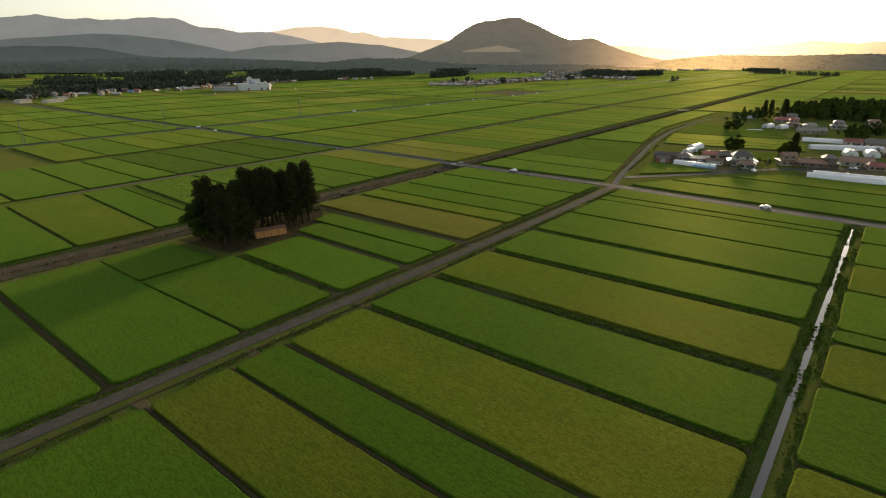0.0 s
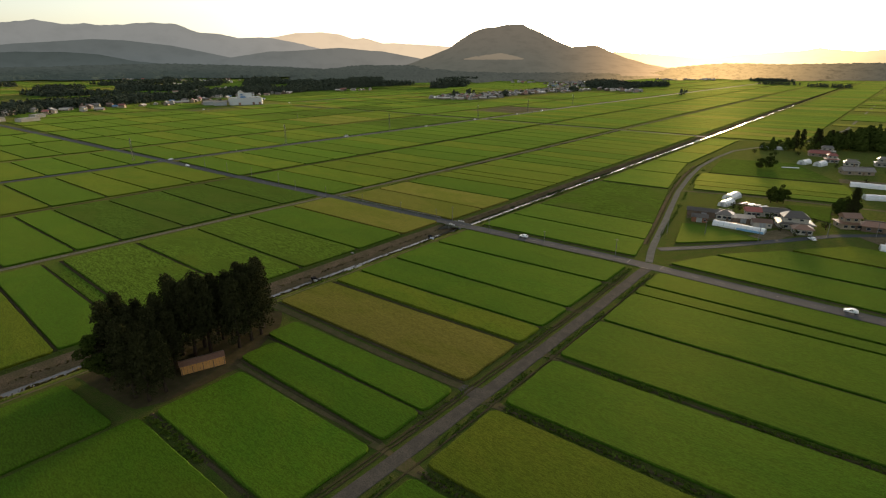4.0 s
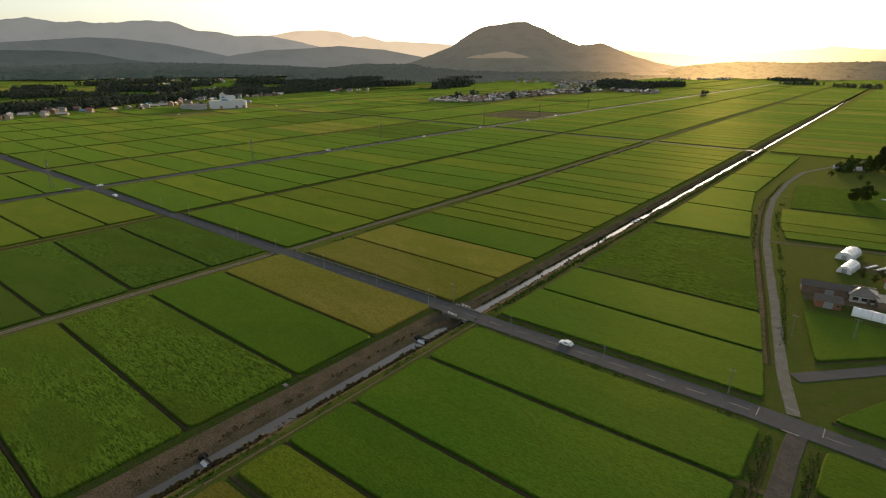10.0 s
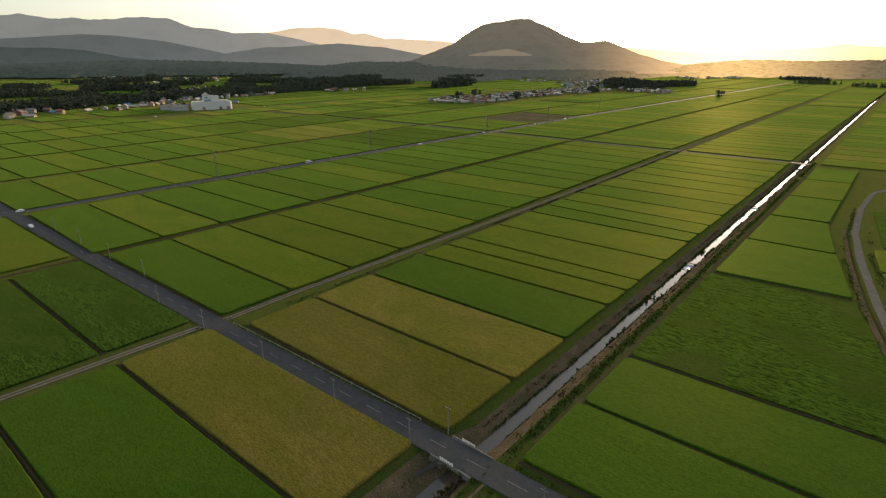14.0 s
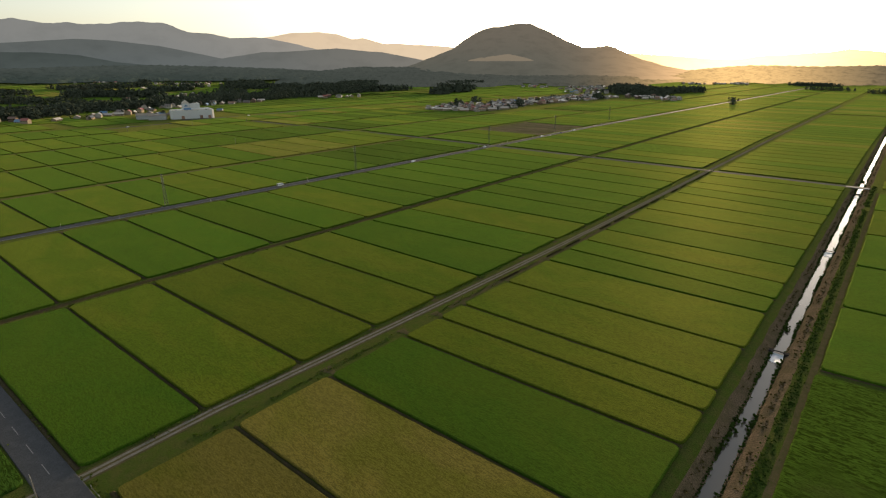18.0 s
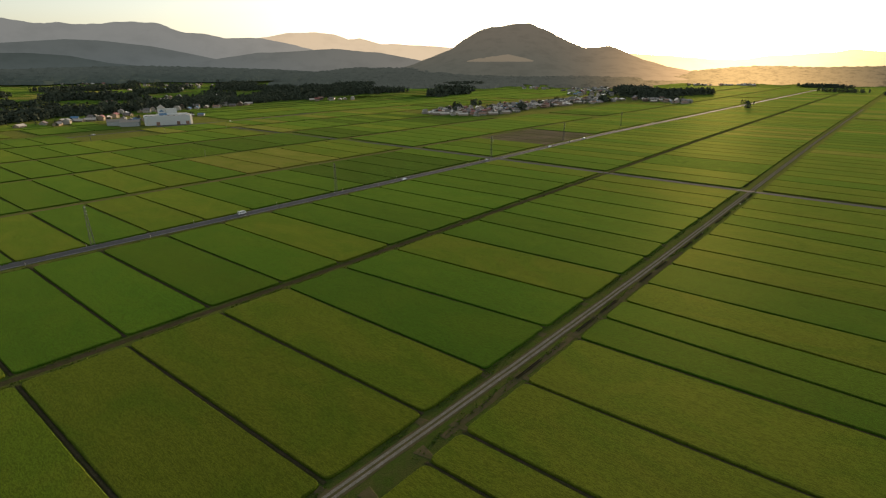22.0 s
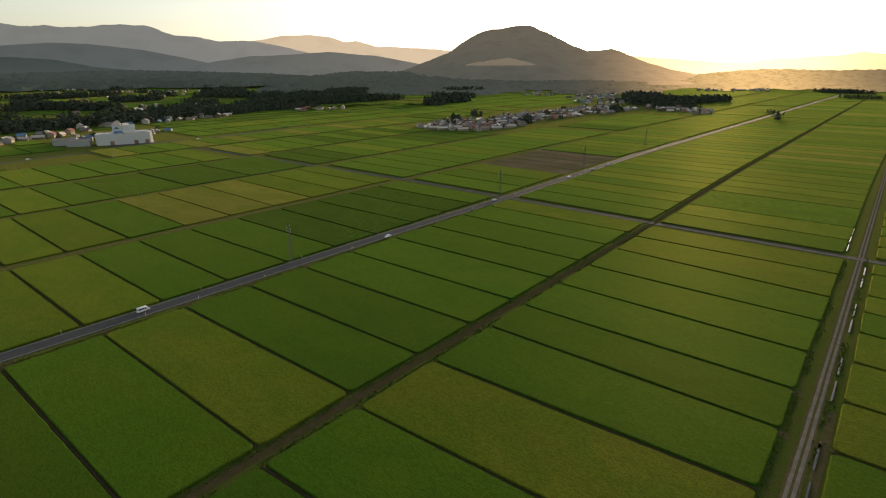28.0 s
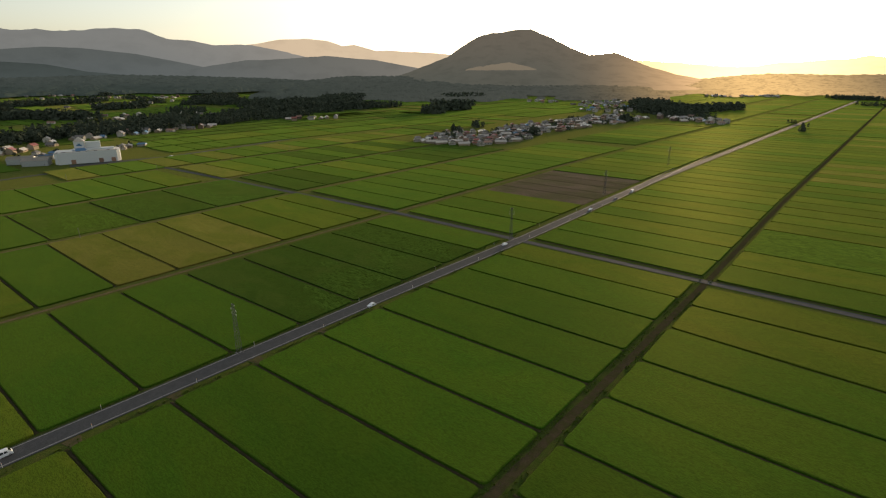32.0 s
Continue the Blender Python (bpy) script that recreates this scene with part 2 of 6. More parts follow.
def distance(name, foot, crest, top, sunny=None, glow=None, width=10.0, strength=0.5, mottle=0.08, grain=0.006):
    """A far range with evening haze painted into its emission: tone from foot to crest, warmer and brighter round the
    sun's bearing.
    """
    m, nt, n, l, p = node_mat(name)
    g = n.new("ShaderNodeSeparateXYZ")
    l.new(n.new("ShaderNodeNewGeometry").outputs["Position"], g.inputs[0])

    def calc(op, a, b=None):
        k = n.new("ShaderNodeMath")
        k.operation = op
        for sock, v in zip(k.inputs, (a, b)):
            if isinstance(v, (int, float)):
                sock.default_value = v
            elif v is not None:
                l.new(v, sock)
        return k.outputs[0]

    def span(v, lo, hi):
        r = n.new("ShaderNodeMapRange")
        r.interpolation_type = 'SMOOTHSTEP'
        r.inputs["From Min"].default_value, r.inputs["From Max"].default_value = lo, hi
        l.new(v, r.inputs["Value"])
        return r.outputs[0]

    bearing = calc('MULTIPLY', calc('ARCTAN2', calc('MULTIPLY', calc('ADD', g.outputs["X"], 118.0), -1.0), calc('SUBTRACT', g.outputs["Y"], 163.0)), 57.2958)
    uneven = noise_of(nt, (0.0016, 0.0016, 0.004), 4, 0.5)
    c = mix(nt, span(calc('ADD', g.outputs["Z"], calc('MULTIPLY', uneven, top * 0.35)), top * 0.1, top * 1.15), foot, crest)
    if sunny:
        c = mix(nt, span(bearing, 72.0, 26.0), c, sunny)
    # sunset glow painted in as a bright falloff round the sun's bearing
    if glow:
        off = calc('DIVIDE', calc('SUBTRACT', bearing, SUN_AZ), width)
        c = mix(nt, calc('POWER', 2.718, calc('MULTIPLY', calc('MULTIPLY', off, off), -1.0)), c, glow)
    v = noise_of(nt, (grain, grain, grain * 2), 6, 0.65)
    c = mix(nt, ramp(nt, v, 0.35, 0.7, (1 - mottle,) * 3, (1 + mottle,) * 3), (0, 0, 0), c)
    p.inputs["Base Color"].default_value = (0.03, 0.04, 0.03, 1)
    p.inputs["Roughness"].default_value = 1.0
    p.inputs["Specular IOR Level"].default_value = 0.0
    # the haze colour is emitted, so the range glows without being lit
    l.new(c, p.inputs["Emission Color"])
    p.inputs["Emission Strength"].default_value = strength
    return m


# ---- small builders ----
def mesh_of(name, verts, faces, mats, index=None, smooth=False):
    me = bpy.data.meshes.new(name)
    me.from_pydata([tuple(v) for v in verts], [], [tuple(f) for f in faces])
    for mm in (mats if isinstance(mats, (list, tuple)) else [mats]):
        me.materials.append(mm)
    if index is not None:
        me.polygons.foreach_set("material_index", list(index))
    if smooth:
        me.polygons.foreach_set("use_smooth", [True] * len(me.polygons))
    me.update()
    return me


def thing(name, me, label, category, group="", kind="", m=None):
    ob = new(name, me)
    if m is not None:
        ob.matrix_world = m
    return tagged(ob, label, category, group, kind)


def part(name, bm, material, parent, label=""):
    """Links a bmesh (or a finished mesh) as one part under a thing or a part."""
    if isinstance(bm, bmesh.types.BMesh):
        me = bpy.data.meshes.new(name)
        bm.to_mesh(me)
        bm.free()
        me.materials.append(material)
    else:
        me = bm
    ob = new(name, me)
    ob.parent = parent
    return tagged(ob, label)


def box(bm, x0, x1, y0, y1, z0, z1, bevel=0.0):
    """A box, with its upper edges drawn in where bevel is given."""
    b = bevel
    lo = [bm.verts.new(c) for c in ((x0, y0, z0), (x1, y0, z0), (x1, y1, z0), (x0, y1, z0))]
    if b:
        mid = [bm.verts.new(c) for c in ((x0, y0, z1 - b), (x1, y0, z1 - b), (x1, y1, z1 - b), (x0, y1, z1 - b))]
        hi = [bm.verts.new(c) for c in ((x0 + b, y0 + b, z1), (x1 - b, y0 + b, z1), (x1 - b, y1 - b, z1), (x0 + b, y1 - b, z1))]
        rings = (lo, mid, hi)
    else:
        hi = [bm.verts.new(c) for c in ((x0, y0, z1), (x1, y0, z1), (x1, y1, z1), (x0, y1, z1))]
        rings = (lo, hi)
    bm.faces.new(lo[::-1])
    bm.faces.new(hi)
    for a, c in zip(rings, rings[1:]):
        for i in range(4):
            j = (i + 1) % 4
            bm.faces.new((a[i], a[j], c[j], c[i]))
    return bm


def rod(bm, a, b, r0, r1=None, sides=8):
    """A tapered rod from a to b."""
    a, b = Vector(a), Vector(b)
    r1 = r0 if r1 is None else r1
    q = (b - a).to_track_quat('Z', 'Y')
    rings = []
    for c, r in ((a, r0), (b, r1)):
        rings.append([bm.verts.new(c + q @ Vector((r * math.cos(2 * math.pi * i / sides), r * math.sin(2 * math.pi * i / sides), 0))) for i in range(sides)])
    for i in range(sides):
        j = (i + 1) % sides
        bm.faces.new((rings[0][i], rings[0][j], rings[1][j], rings[1][i]))
    bm.faces.new(rings[0][::-1])
    bm.faces.new(rings[1])
    return bm


def ribbon(points, half, z, step=6.0, wobble=0.0, thick=0.08):
    """A strip with thickness along a line of (x, y); half: half its width, or two at its ends."""
    pts = [Vector((*q[:2], 0)) for q in points]
    line = [pts[0]]
    for a, b in zip(pts, pts[1:]):
        k = max(1, int((b - a).length / step))
        line += [a.lerp(b, (i + 1) / k) for i in range(k)]
    verts, faces = [], []
    for i, c in enumerate(line):
        d = (line[min(i + 1, len(line) - 1)] - line[max(i - 1, 0)]).normalized()
        side = Vector((-d.y, d.x, 0))
        h = half if not isinstance(half, tuple) else half[0] + (half[1] - half[0]) * i / (len(line) - 1)
        wl_, wr_ = (h + wobble * noise.noise((c.x * 0.11, c.y * 0.11, k_)) for k_ in (1.7, 9.2))
        zz = z(c.x, c.y) if callable(z) else z
        for s, h2, dz in ((1, wl_ + 0.15, -thick), (1, wl_, 0), (-1, wr_, 0), (-1, wr_ + 0.15, -thick)):
            q = c + side * s * h2
            verts.append((q.x, q.y, zz + dz))
        if i:
            b0 = 4 * (i - 1)
            for k in range(3):
                faces.append((b0 + k, b0 + k + 1, b0 + k + 5, b0 + k + 4))
    faces = [f[::-1] for f in faces]
    return verts, faces


# ---- the plan: lines along y (x fixed), and the roads across ----
CANAL_SOUTH = (-195.8, -194.2, -188.8, -187.3, -184.2, -182.6, -180.4, -178.6)
CANAL_NORTH = (-192.6, -190.2, -187.8, -186.7, -183.8, -182.6, -179.6, -176.4)
CANAL_Z = (0.0, -0.5, -1.9, -2.6, -2.6, -1.5, -0.3, 0.0)
DITCH_X = (9.0, 11.2, 12.2, 14.4)


def cross_road(x):
    return 259.0 + 0.0535 * x if x < -100 else 253.65 - 0.004 * (x + 100)


def second_road(x):
    return 686.0 + 0.022 * (x + 287) if x > -600 else 679.1 + 0.085 * (x + 600)


def ground_sheet():
    west = [-4900, -3600, -2600, -1800, -1200, -800, -600, -400, -300, -240]
    east = [-150, -60] + list(DITCH_X) + [60, 200, 500, 1000, 1800, 2800, 4000, 4900]
    ys = [-4900, -3000, -1500, -700, -300] + [-300 + 5 * i for i in range(1, 320)] + [1500, 2000, 3000, 4000, 4900]
    verts = []
    for y in ys:
        deep = 1.0 if -400 < y < 2400 else 0.0
        f = min(1.0, max(0.0, (y - 248) / 12))
        row = [(x, 0.0) for x in west]
        for k, (a, b, z) in enumerate(zip(CANAL_SOUTH, CANAL_NORTH, CANAL_Z)):
            x = a + (b - a) * f
            wild = (0.12 + 0.30 * f) if 0 < k < 7 else 0.3
            x += wild * (noise.noise((k * 3.7, y * 0.17, 3.3)) + noise.noise((k * 2.1, y * 0.6, 1.3)))
            row.append((x, z * deep))
        row += [(x, -0.9 if x in DITCH_X[1:3] and -400 < y < 246 else 0.0) for x in east]
        verts += [(x, y, z) for x, z in row]
    w = len(west) + 8 + len(east)
    faces, idx = [], []
    for j in range(len(ys) - 1):
        for i in range(w - 1):
            faces.append((j * w + i, j * w + i + 1, (j + 1) * w + i + 1, (j + 1) * w + i))
            idx.append(1 if len(west) + 1 < i + 1 < len(west) + 7 else 0)
    me = mesh_of("ground", verts, faces, [M_GROUND, M_BANK], idx)
    return thing("ground", me, "flat grassy farmland with a sunken canal bed", "ground", kind="structure")


ground_sheet()


# ---- paddies ----
RICE_TOP = 0.68
ROW_SLOPE = 0.045
TONE_WORDS = {'l': "green rice laid flat in swirls by wind", 
    'g': "bright green standing rice in a rectangular paddy",
    'm': "mid-green ripening rice in a rectangular paddy",
    'y': "yellowing green rice in a rectangular paddy",
    'o': "golden ripe rice in a rectangular paddy",
    'd': "dark green patchy crop in a rectangular plot",
    'w': "rough green meadow grass in a wide plot",
    'p': "bare purplish-brown tilled soil in a plot",
}


def drift(x, y):
    """The far lines of the plain lean east, those west of the main road the most."""
    lean = 0.010 + 0.022 * min(1.0, max(0.0, (-370.0 - x) / 110.0))
    return x + lean * max(0.0, min(y, 2500.0) - 900.0), y


def paddy(corners, tone, near=1, ridge_gap=0.6):
    """One block of standing crop over a quadrilateral: frayed edge, drawn-in top, rounded corners."""
    corners = [drift(x, y) for x, y in corners]
    c = [Vector((*q, 0)) for q in corners]
    mid = sum(c, Vector()) / 4
    step = (12.0, 1.4, 6.0)[near]
    r = 1.6 if near else 0.5
    loop = []
    for i in range(4):
        a, b, z_ = c[i - 1], c[i], c[(i + 1) % 4]
        da, db = (a - b).normalized(), (z_ - b).normalized()
        for t in ((r, 0), (r * 0.28, r * 0.28), (0, r)):
            loop.append(b + da * t[0] + db * t[1])
        n_ = max(1, int((z_ - b).length / step))
        loop += [b.lerp(z_, k / n_) for k in range(1, n_) if r + 0.4 < (z_ - b).length * k / n_ < (z_ - b).length - r - 0.4]
    top = {'w': 0.35, 'p': 0.18, 'd': 0.6}.get(tone, RICE_TOP)
    k = len(loop)
    verts, faces = [], []
    rings = []
    for inset, z_ in ((0.0, -0.05), (0.03, top * 0.62), (0.34, top)):
        ring = []
        for q in loop:
            f = (0.22 * noise.noise((q.x * 0.3, q.y * 0.3, 5.0)) + 0.16 * noise.noise((q.x * 1.1, q.y * 1.1, 5.0))) if near else 0.0
            d = (mid - q).normalized()
            p_ = q + d * (inset + f)
            ring.append(len(verts))
            verts.append((p_.x - mid.x, p_.y - mid.y, z_ + (0.07 * noise.noise((q.x * 0.3, q.y * 0.3, 1.0)) if 0 < z_ < top else 0)))
        rings.append(ring)
    for a, b in zip(rings, rings[1:]):
        for i in range(k):
            j = (i + 1) % k
            faces.append((a[i], a[j], b[j], b[i]))
    faces.append(tuple(rings[-1]))
    if not near:
        FAR.append(([(x + mid.x, y + mid.y, z_) for x, y, z_ in verts], faces, tone))
        return None
    name = {'w': "meadow", 'p': "fallow_plot", 'd': "crop_plot"}.get(tone, "rice_paddy")
    ob = thing(name, None, TONE_WORDS[tone], "rice field" if name == "rice_paddy" else "field", "paddies", m=Matrix.Translation(mid))
    part("standing_rice" if name == "rice_paddy" else "growth", mesh_of("crop", verts, faces, M_RICE[tone]), None, ob)
    (x0, y0), (x1, y1) = corners[0], corners[1]
    y0, y1 = y0 - ridge_gap, y1 - ridge_gap
    k = max(2, int(abs(x1 - x0) / 6))
    verts, faces = [], []
    for i in range(k + 1):
        x, y = x0 + (x1 - x0) * i / k, y0 + (y1 - y0) * i / k
        d = 0.12 * noise.noise((x * 0.4, y * 0.4, 2.0))
        for s, z_ in ((-0.6, -0.02), (-0.22, 0.17), (0.22, 0.19), (0.6, -0.02)):
            verts.append((x - mid.x, y - mid.y + s + d, z_))
        if i:
            q = 4 * (i - 1)
            faces += [(q + c_, q + c_ + 4, q + c_ + 5, q + c_ + 1)[::-1] for c_ in range(3)]
    part("levee", mesh_of("levee", verts, faces, M_LEVEE), None, ob, "low earthen ridge grown with dry grass")
    return ob


FAR = []


def column(xl, xr, bounds, tones, gap=0.68, slope=ROW_SLOPE, near=1):
    """A column of paddies from south to north. bounds: the mid y of each levee; a bound may be a pair (at xl, at xr), with its half width."""
    rng = random.Random(int(xl * 7 + bounds[0] if not isinstance(bounds[0], tuple) else xl))
    xc = (xl + xr) / 2
    ends = [b if isinstance(b, tuple) else (b + slope * (xl - xc), b + slope * (xr - xc)) for b in bounds]
    ends = [b if len(b) == 3 else (*b, gap) for b in ends]
    for (a, b, g0), (a2, b2, g1), tone in zip(ends, ends[1:], tones):
        for other, spots in TONE_AT.items():
            for x, y in spots:
                f = (x - xl) / (xr - xl)
                if 0 < f < 1 and a + (b - a) * f < y < a2 + (b2 - a2) * f:
                    tone = other
        if tone != '-':
            j = [rng.uniform(-0.25, 0.25) for _ in range(8)]
            paddy([(xl + j[0], a + g0 + j[1]), (xr + j[2], b + g0 + j[3]), (xr + j[4], b2 - g1 + j[5]), (xl + j[6], a2 - g1 + j[7])], tone, near, g0)


TONE_AT = {
    'g': [(-427, 454), (-376, 426), (-325, 397), (-421, 329), (-274, 323), (-235, 504), (-345, 266), (-430, 252), (-376, 493), (-355, 516), (-348, 548), (-408, 471), (-422, 505), (-424, 540), (-417, 584), (-429, 609), (-422, 649), (-427, 706), (-434, 740), (-426, 783), (-541, 454), (-538, 483), (-540, 512), (-639, 478)],
    'y': [(-542, 422), (-360, 465), (-336, 327), (-329, 366), (-433, 395), (-260, 353), (-246, 372), (-235, 405), (-232, 476), (-431, 288), (-345, 648), (-345, 826), (-354, 874), (-430, 667), (-439, 822), (-468, 428), (-531, 435), (-626, 458), (-638, 598), (-640, 638), (-624, 669)],
    'm': [(-443, 402), (-437, 375), (-239, 443), (-335, 578), (-328, 606), (-344, 620), (-354, 696), (-536, 667)],
    'o': [(-234, 272), (-238, 300), (-641, 507), (-640, 536), (-642, 567)],
    'l': [(-341, 771)],
    'd': [(-530, 539), (-544, 570), (-537, 601), (-532, 634), (-750, 604), (-748, 650)],
    'w': [(-741, 532)],
}


def run(a, b, pitch=30.0, seed=0):
    """Bounds from a to b at about that pitch, as uneven as real ones."""
    rng = random.Random(seed)
    k = max(1, round((b - a) / pitch))
    return [a + (b - a) * i / k + (rng.uniform(-1.5, 1.5) if 0 < i < k else 0) for i in range(k + 1)]


def tones_of(k, seed, pool):
    rng = random.Random(seed)
    return "".join(rng.choice(pool) for _ in range(k))


# east of the lane, up to the small ditch
column(-81.9, 8.9, [-60, -32, -4, (22.8, 27), (40.4, 44.2), (53.8, 57, 1.0), (78.9, 83.6, 1.5), (106.3, 111, 2.3), (135.5, 141, 2.1), (164.6, 170, 1.8), (194.7, 198.8), (222.3, 227), (231.4, 234), (248.6, 248.6)], "mymymygygggmm")
column(15.2, 105.0, [-60.0, -30.0, 0.0, 29.0, 58.0, 87.2, 115.5, 137.1, 145.1, 174.0, 199.5, 226.0, 251.0], "mymgymygmymgy", slope=0.05)
column(110.0, 200.0, [0.0, 29.0, 58.0, 88.5, 117.0, 146.7, 174.0, 199.5, 226.0, 250.0], "mymgymygm", slope=0.05, near=0)
# between the lane and the canal, south of the crossing road
column(-174.9, -94.0, [-60, -30, (-10, -6), (17.2, 21), (45.6, 50.5, 0.5)], "mmmm", gap=1.1)
column(-145.3, -94.2, [(46.2, 50.6, 0.5), (76.8, 78.8, 1.1)], "m")
column(-174.7, -146.8, [(45.0, 46.4, 0.5), (69.5, 72)], "m")
column(-144.5, -94.4, [(78.6, 80.2), (103.4, 106)], "g", gap=1.0)
column(-151.8, -94.3, [(105.2, 107.4), (118, 121.3)], "g")
column(-158, -94.2, [(117.8, 121.3), (129.8, 134)], "g")
column(-175.6, -94.4, [(134.6, 137.6), (158.6, 164.2, 1.4), (172, 177.8), (191.6, 195.8), (219.6, 225.2), (243.8, 247.6)], "oyggg")
# the same strip north of the crossing road, ending at the winding lane
paddy([(-175.5, 256.7), (-96.5, 261.0), (-101.2, 285.0), (-175.5, 282.9)], 'g')
paddy([(-175.0, 284.2), (-101.6, 286.6), (-107.5, 313.4), (-175.0, 311.3)], 'g')
paddy([(-175.0, 313.7), (-108.2, 315.8), (-128.0, 398.0), (-175.0, 394.3)], 'w')
paddy([(-174.2, 397.7), (-129.2, 401.8), (-138.8, 451.2), (-174.2, 449.7)], 'g')
paddy([(-174.0, 451.3), (-139.4, 453.0), (-147.8, 504.0), (-174.0, 502.3)], 'g')
column(-174.0, -147.5, [(503.5, 506.0), (560.0, 563.0), (620.0, 624.0), (672.0, 676.0)], "gym")
column(-173.5, -92.0, [(692.0, 696.0)] + run(728.0, 1250.0, 31, 3), tones_of(18, 31, "ymyo"), near=0)
# between the canal and the concrete track
column(-283.2, -196.4, [-75.0, -45.0, -15.0, 15.1, (43.0, 45.5), (73.0, 72.9), (90.5, 91.4), (97.0, 97.5), (127.5, 130.8), (156.0, 159.5), (184.6, 189.2), (214.0, 218.0), (241.5, 246.0)], "mgmgygwlllgo")
column(-277.0, -193.2, [(250.0, 253.0), (277.0, 280.5), (305.0, 309.0), (334.3, 339.3), (351.5, 355.5), (364.5, 367.8), (392.0, 396.0), (423.5, 427.0), (442.5, 442.0), (460.0, 460.4), (482.0, 484.0), (510.0, 512.0), (537.0, 539.0), (565.0, 565.0), (591.0, 588.0), (613.0, 611.0), (633.0, 634.0), (664.0, 667.0), (681.0, 683.0)], "oogyyyymyymyyymyyy")
column(-277.0, -194.0, [(692.0, 694.0)] + run(716.0, 1330.0, 24, 5), tones_of(26, 8, "yyymo"), near=2)
# between the concrete track and the wide ditch
column(-382.6, -292.4, [-15.0, 15.0, 46.0, 77.0, (102.0, 106.0), (120.0, 125.0), (148.5, 154.7), (180.0, 182.5), (209.0, 213.0), (234.5, 240.0)], "mygmmdddd")
column(-382.2, -288.8, [(243.0, 247.5), (271.0, 275.0), (300.0, 304.0), (328.0, 333.0), (358.5, 363.5), (386.2, 389.5), (414.5, 423.5), (445.0, 452.5), (477.4, 484.0), (509.0, 511.5), (533.0, 535.0), (562.0, 563.0), (591.0, 593.0), (623.0, 621.0), (650.5, 654.0), (676.5, 680.0)], "gyyyyggmyyyymyyy")
column(-381.6, -289.6, [(688.0, 691.0), (716.0, 718.0), (745.0, 748.0), (800.0, 803.0)] + run(826.0, 1420.0, 25, 6), tones_of(30, 12, "yyymo"), near=2)
# between the wide ditch and the main road
column(-487.0, -392.0, [90.0, 120.0, 150.0, (172.0, 178.0), (202.0, 207.0), (229.0, 233.5)], "ygyyy")
column(-485.4, -389.2, [(238.0, 240.0), (267.0, 270.0), (296.4, 300.0), (326.5, 330.0), (354.0, 358.0), (384.0, 388.0), (413.5, 417.5), (443.0, 448.0), (471.5, 477.0), (500.5, 506.0), (529.5, 534.0), (561.0, 565.2), (591.0, 594.0), (622.8, 625.6), (652.0, 655.0), (676.0, 679.5)], "ymgyymmyggggggy")
column(-484.6, -388.0, [(689.0, 690.0), (716.0, 718.0), (744.0, 746.0)] + run(772.0, 1500.0, 25, 7), "ggy" + tones_of(30, 14, "ygymy"), near=2)
# west of the main road
column(-591.0, -500.0, [(85.0, 88.0), 115.0, 145.0, 175.0, (203.0, 206.0), (224.0, 229.0)], "gygmg")
column(-591.0, -499.5, [(232.0, 236.0), (262.0, 266.0), (291.0, 295.0), (320.0, 324.0), (350.0, 353.0), (378.0, 381.0), (407.5, 411.0), (436.5, 439.8), (465.2, 468.5), (494.0, 499.5), (524.5, 529.5), (555.5, 558.5), (585.0, 590.0), (616.5, 621.0), (646.0, 650.0), (672.0, 676.0)], "gygygyygggddddm")
column(-589.0, -500.0, [(686.0, 688.0), (716.0, 719.0), (748.0, 750.0), (781.0, 785.0), (806.0, 810.0), (829.0, 833.0), (852.0, 856.0), (875.0, 879.0), (898.0, 903.0)] + run(928.0, 1500.0, 27, 9), "mmyppppp" + tones_of(30, 15, "ygymy"), near=2)
column(-703.0, -602.0, [(95.0, 98.0), 125.0, 155.0, 185.0, (217.0, 221.0)], "gygm")
column(-703.0, -601.0, [(227.0, 230.0), 260.0, 290.0, 319.0, 348.0, 378.0, 405.0, (431.0, 433.5), (460.0, 464.0), (493.0, 495.5), (521.5, 525.5), (555.0, 557.0), (586.5, 588.5), (616.0, 618.5), (647.0, 650.0), (670.0, 672.0)], "gmygmgyggoooyyy")
column(-700.0, -600.0, [(682.0, 684.0)] + run(710.0, 1120.0, 30, 10), tones_of(14, 16, "gyggm"), near=2)
column(-700.0, -600.0, [(1126.0, 1128.0)] + run(1156.0, 1420.0, 29, 71), "ddmygmygmy", near=0)
column(-803.0, -711.0, [(100.0, 104.0), 130.0, 160.0, 190.0, (212.0, 216.0)], "gygm", near=0)
column(-803.0, -711.0, [(224.0, 226.0), 255.0, 286.0, 316.0, 345.0, 375.0, 405.0, 435.0, 465.0, 495.0, (545.0, 550.0), (600.0, 604.0), (662.0, 665.0)], "ggmygmgygdddd", near=2)
column(-803.0, -711.0, [(674.0, 676.0)] + run(705.0, 985.0, 31, 11), "ddmygm" + "dddd", near=0)
column(-905.0, -812.0, [(100.0, 104.0)] + run(130.0, 205.0, 30, 12), "gmg", near=0)
column(-905.0, -812.0, [(222.0, 224.0)] + run(252.0, 640.0, 30, 13), tones_of(14, 18, "gygmy"), near=0)
column(-905.0, -812.0, [(660.0, 662.0)] + run(690.0, 960.0, 30, 14), "oyg" + tones_of(9, 19, "gyydd"), near=0)
column(-992.0, -914.0, [(222.0, 224.0)] + run(252.0, 470.0, 30, 15), tones_of(9, 20, "gygm"), near=0)
column(-985.0, -914.0, [(560.0, 562.0)] + run(590.0, 1080.0, 30, 16), tones_of(18, 21, "yoogg"), near=0)


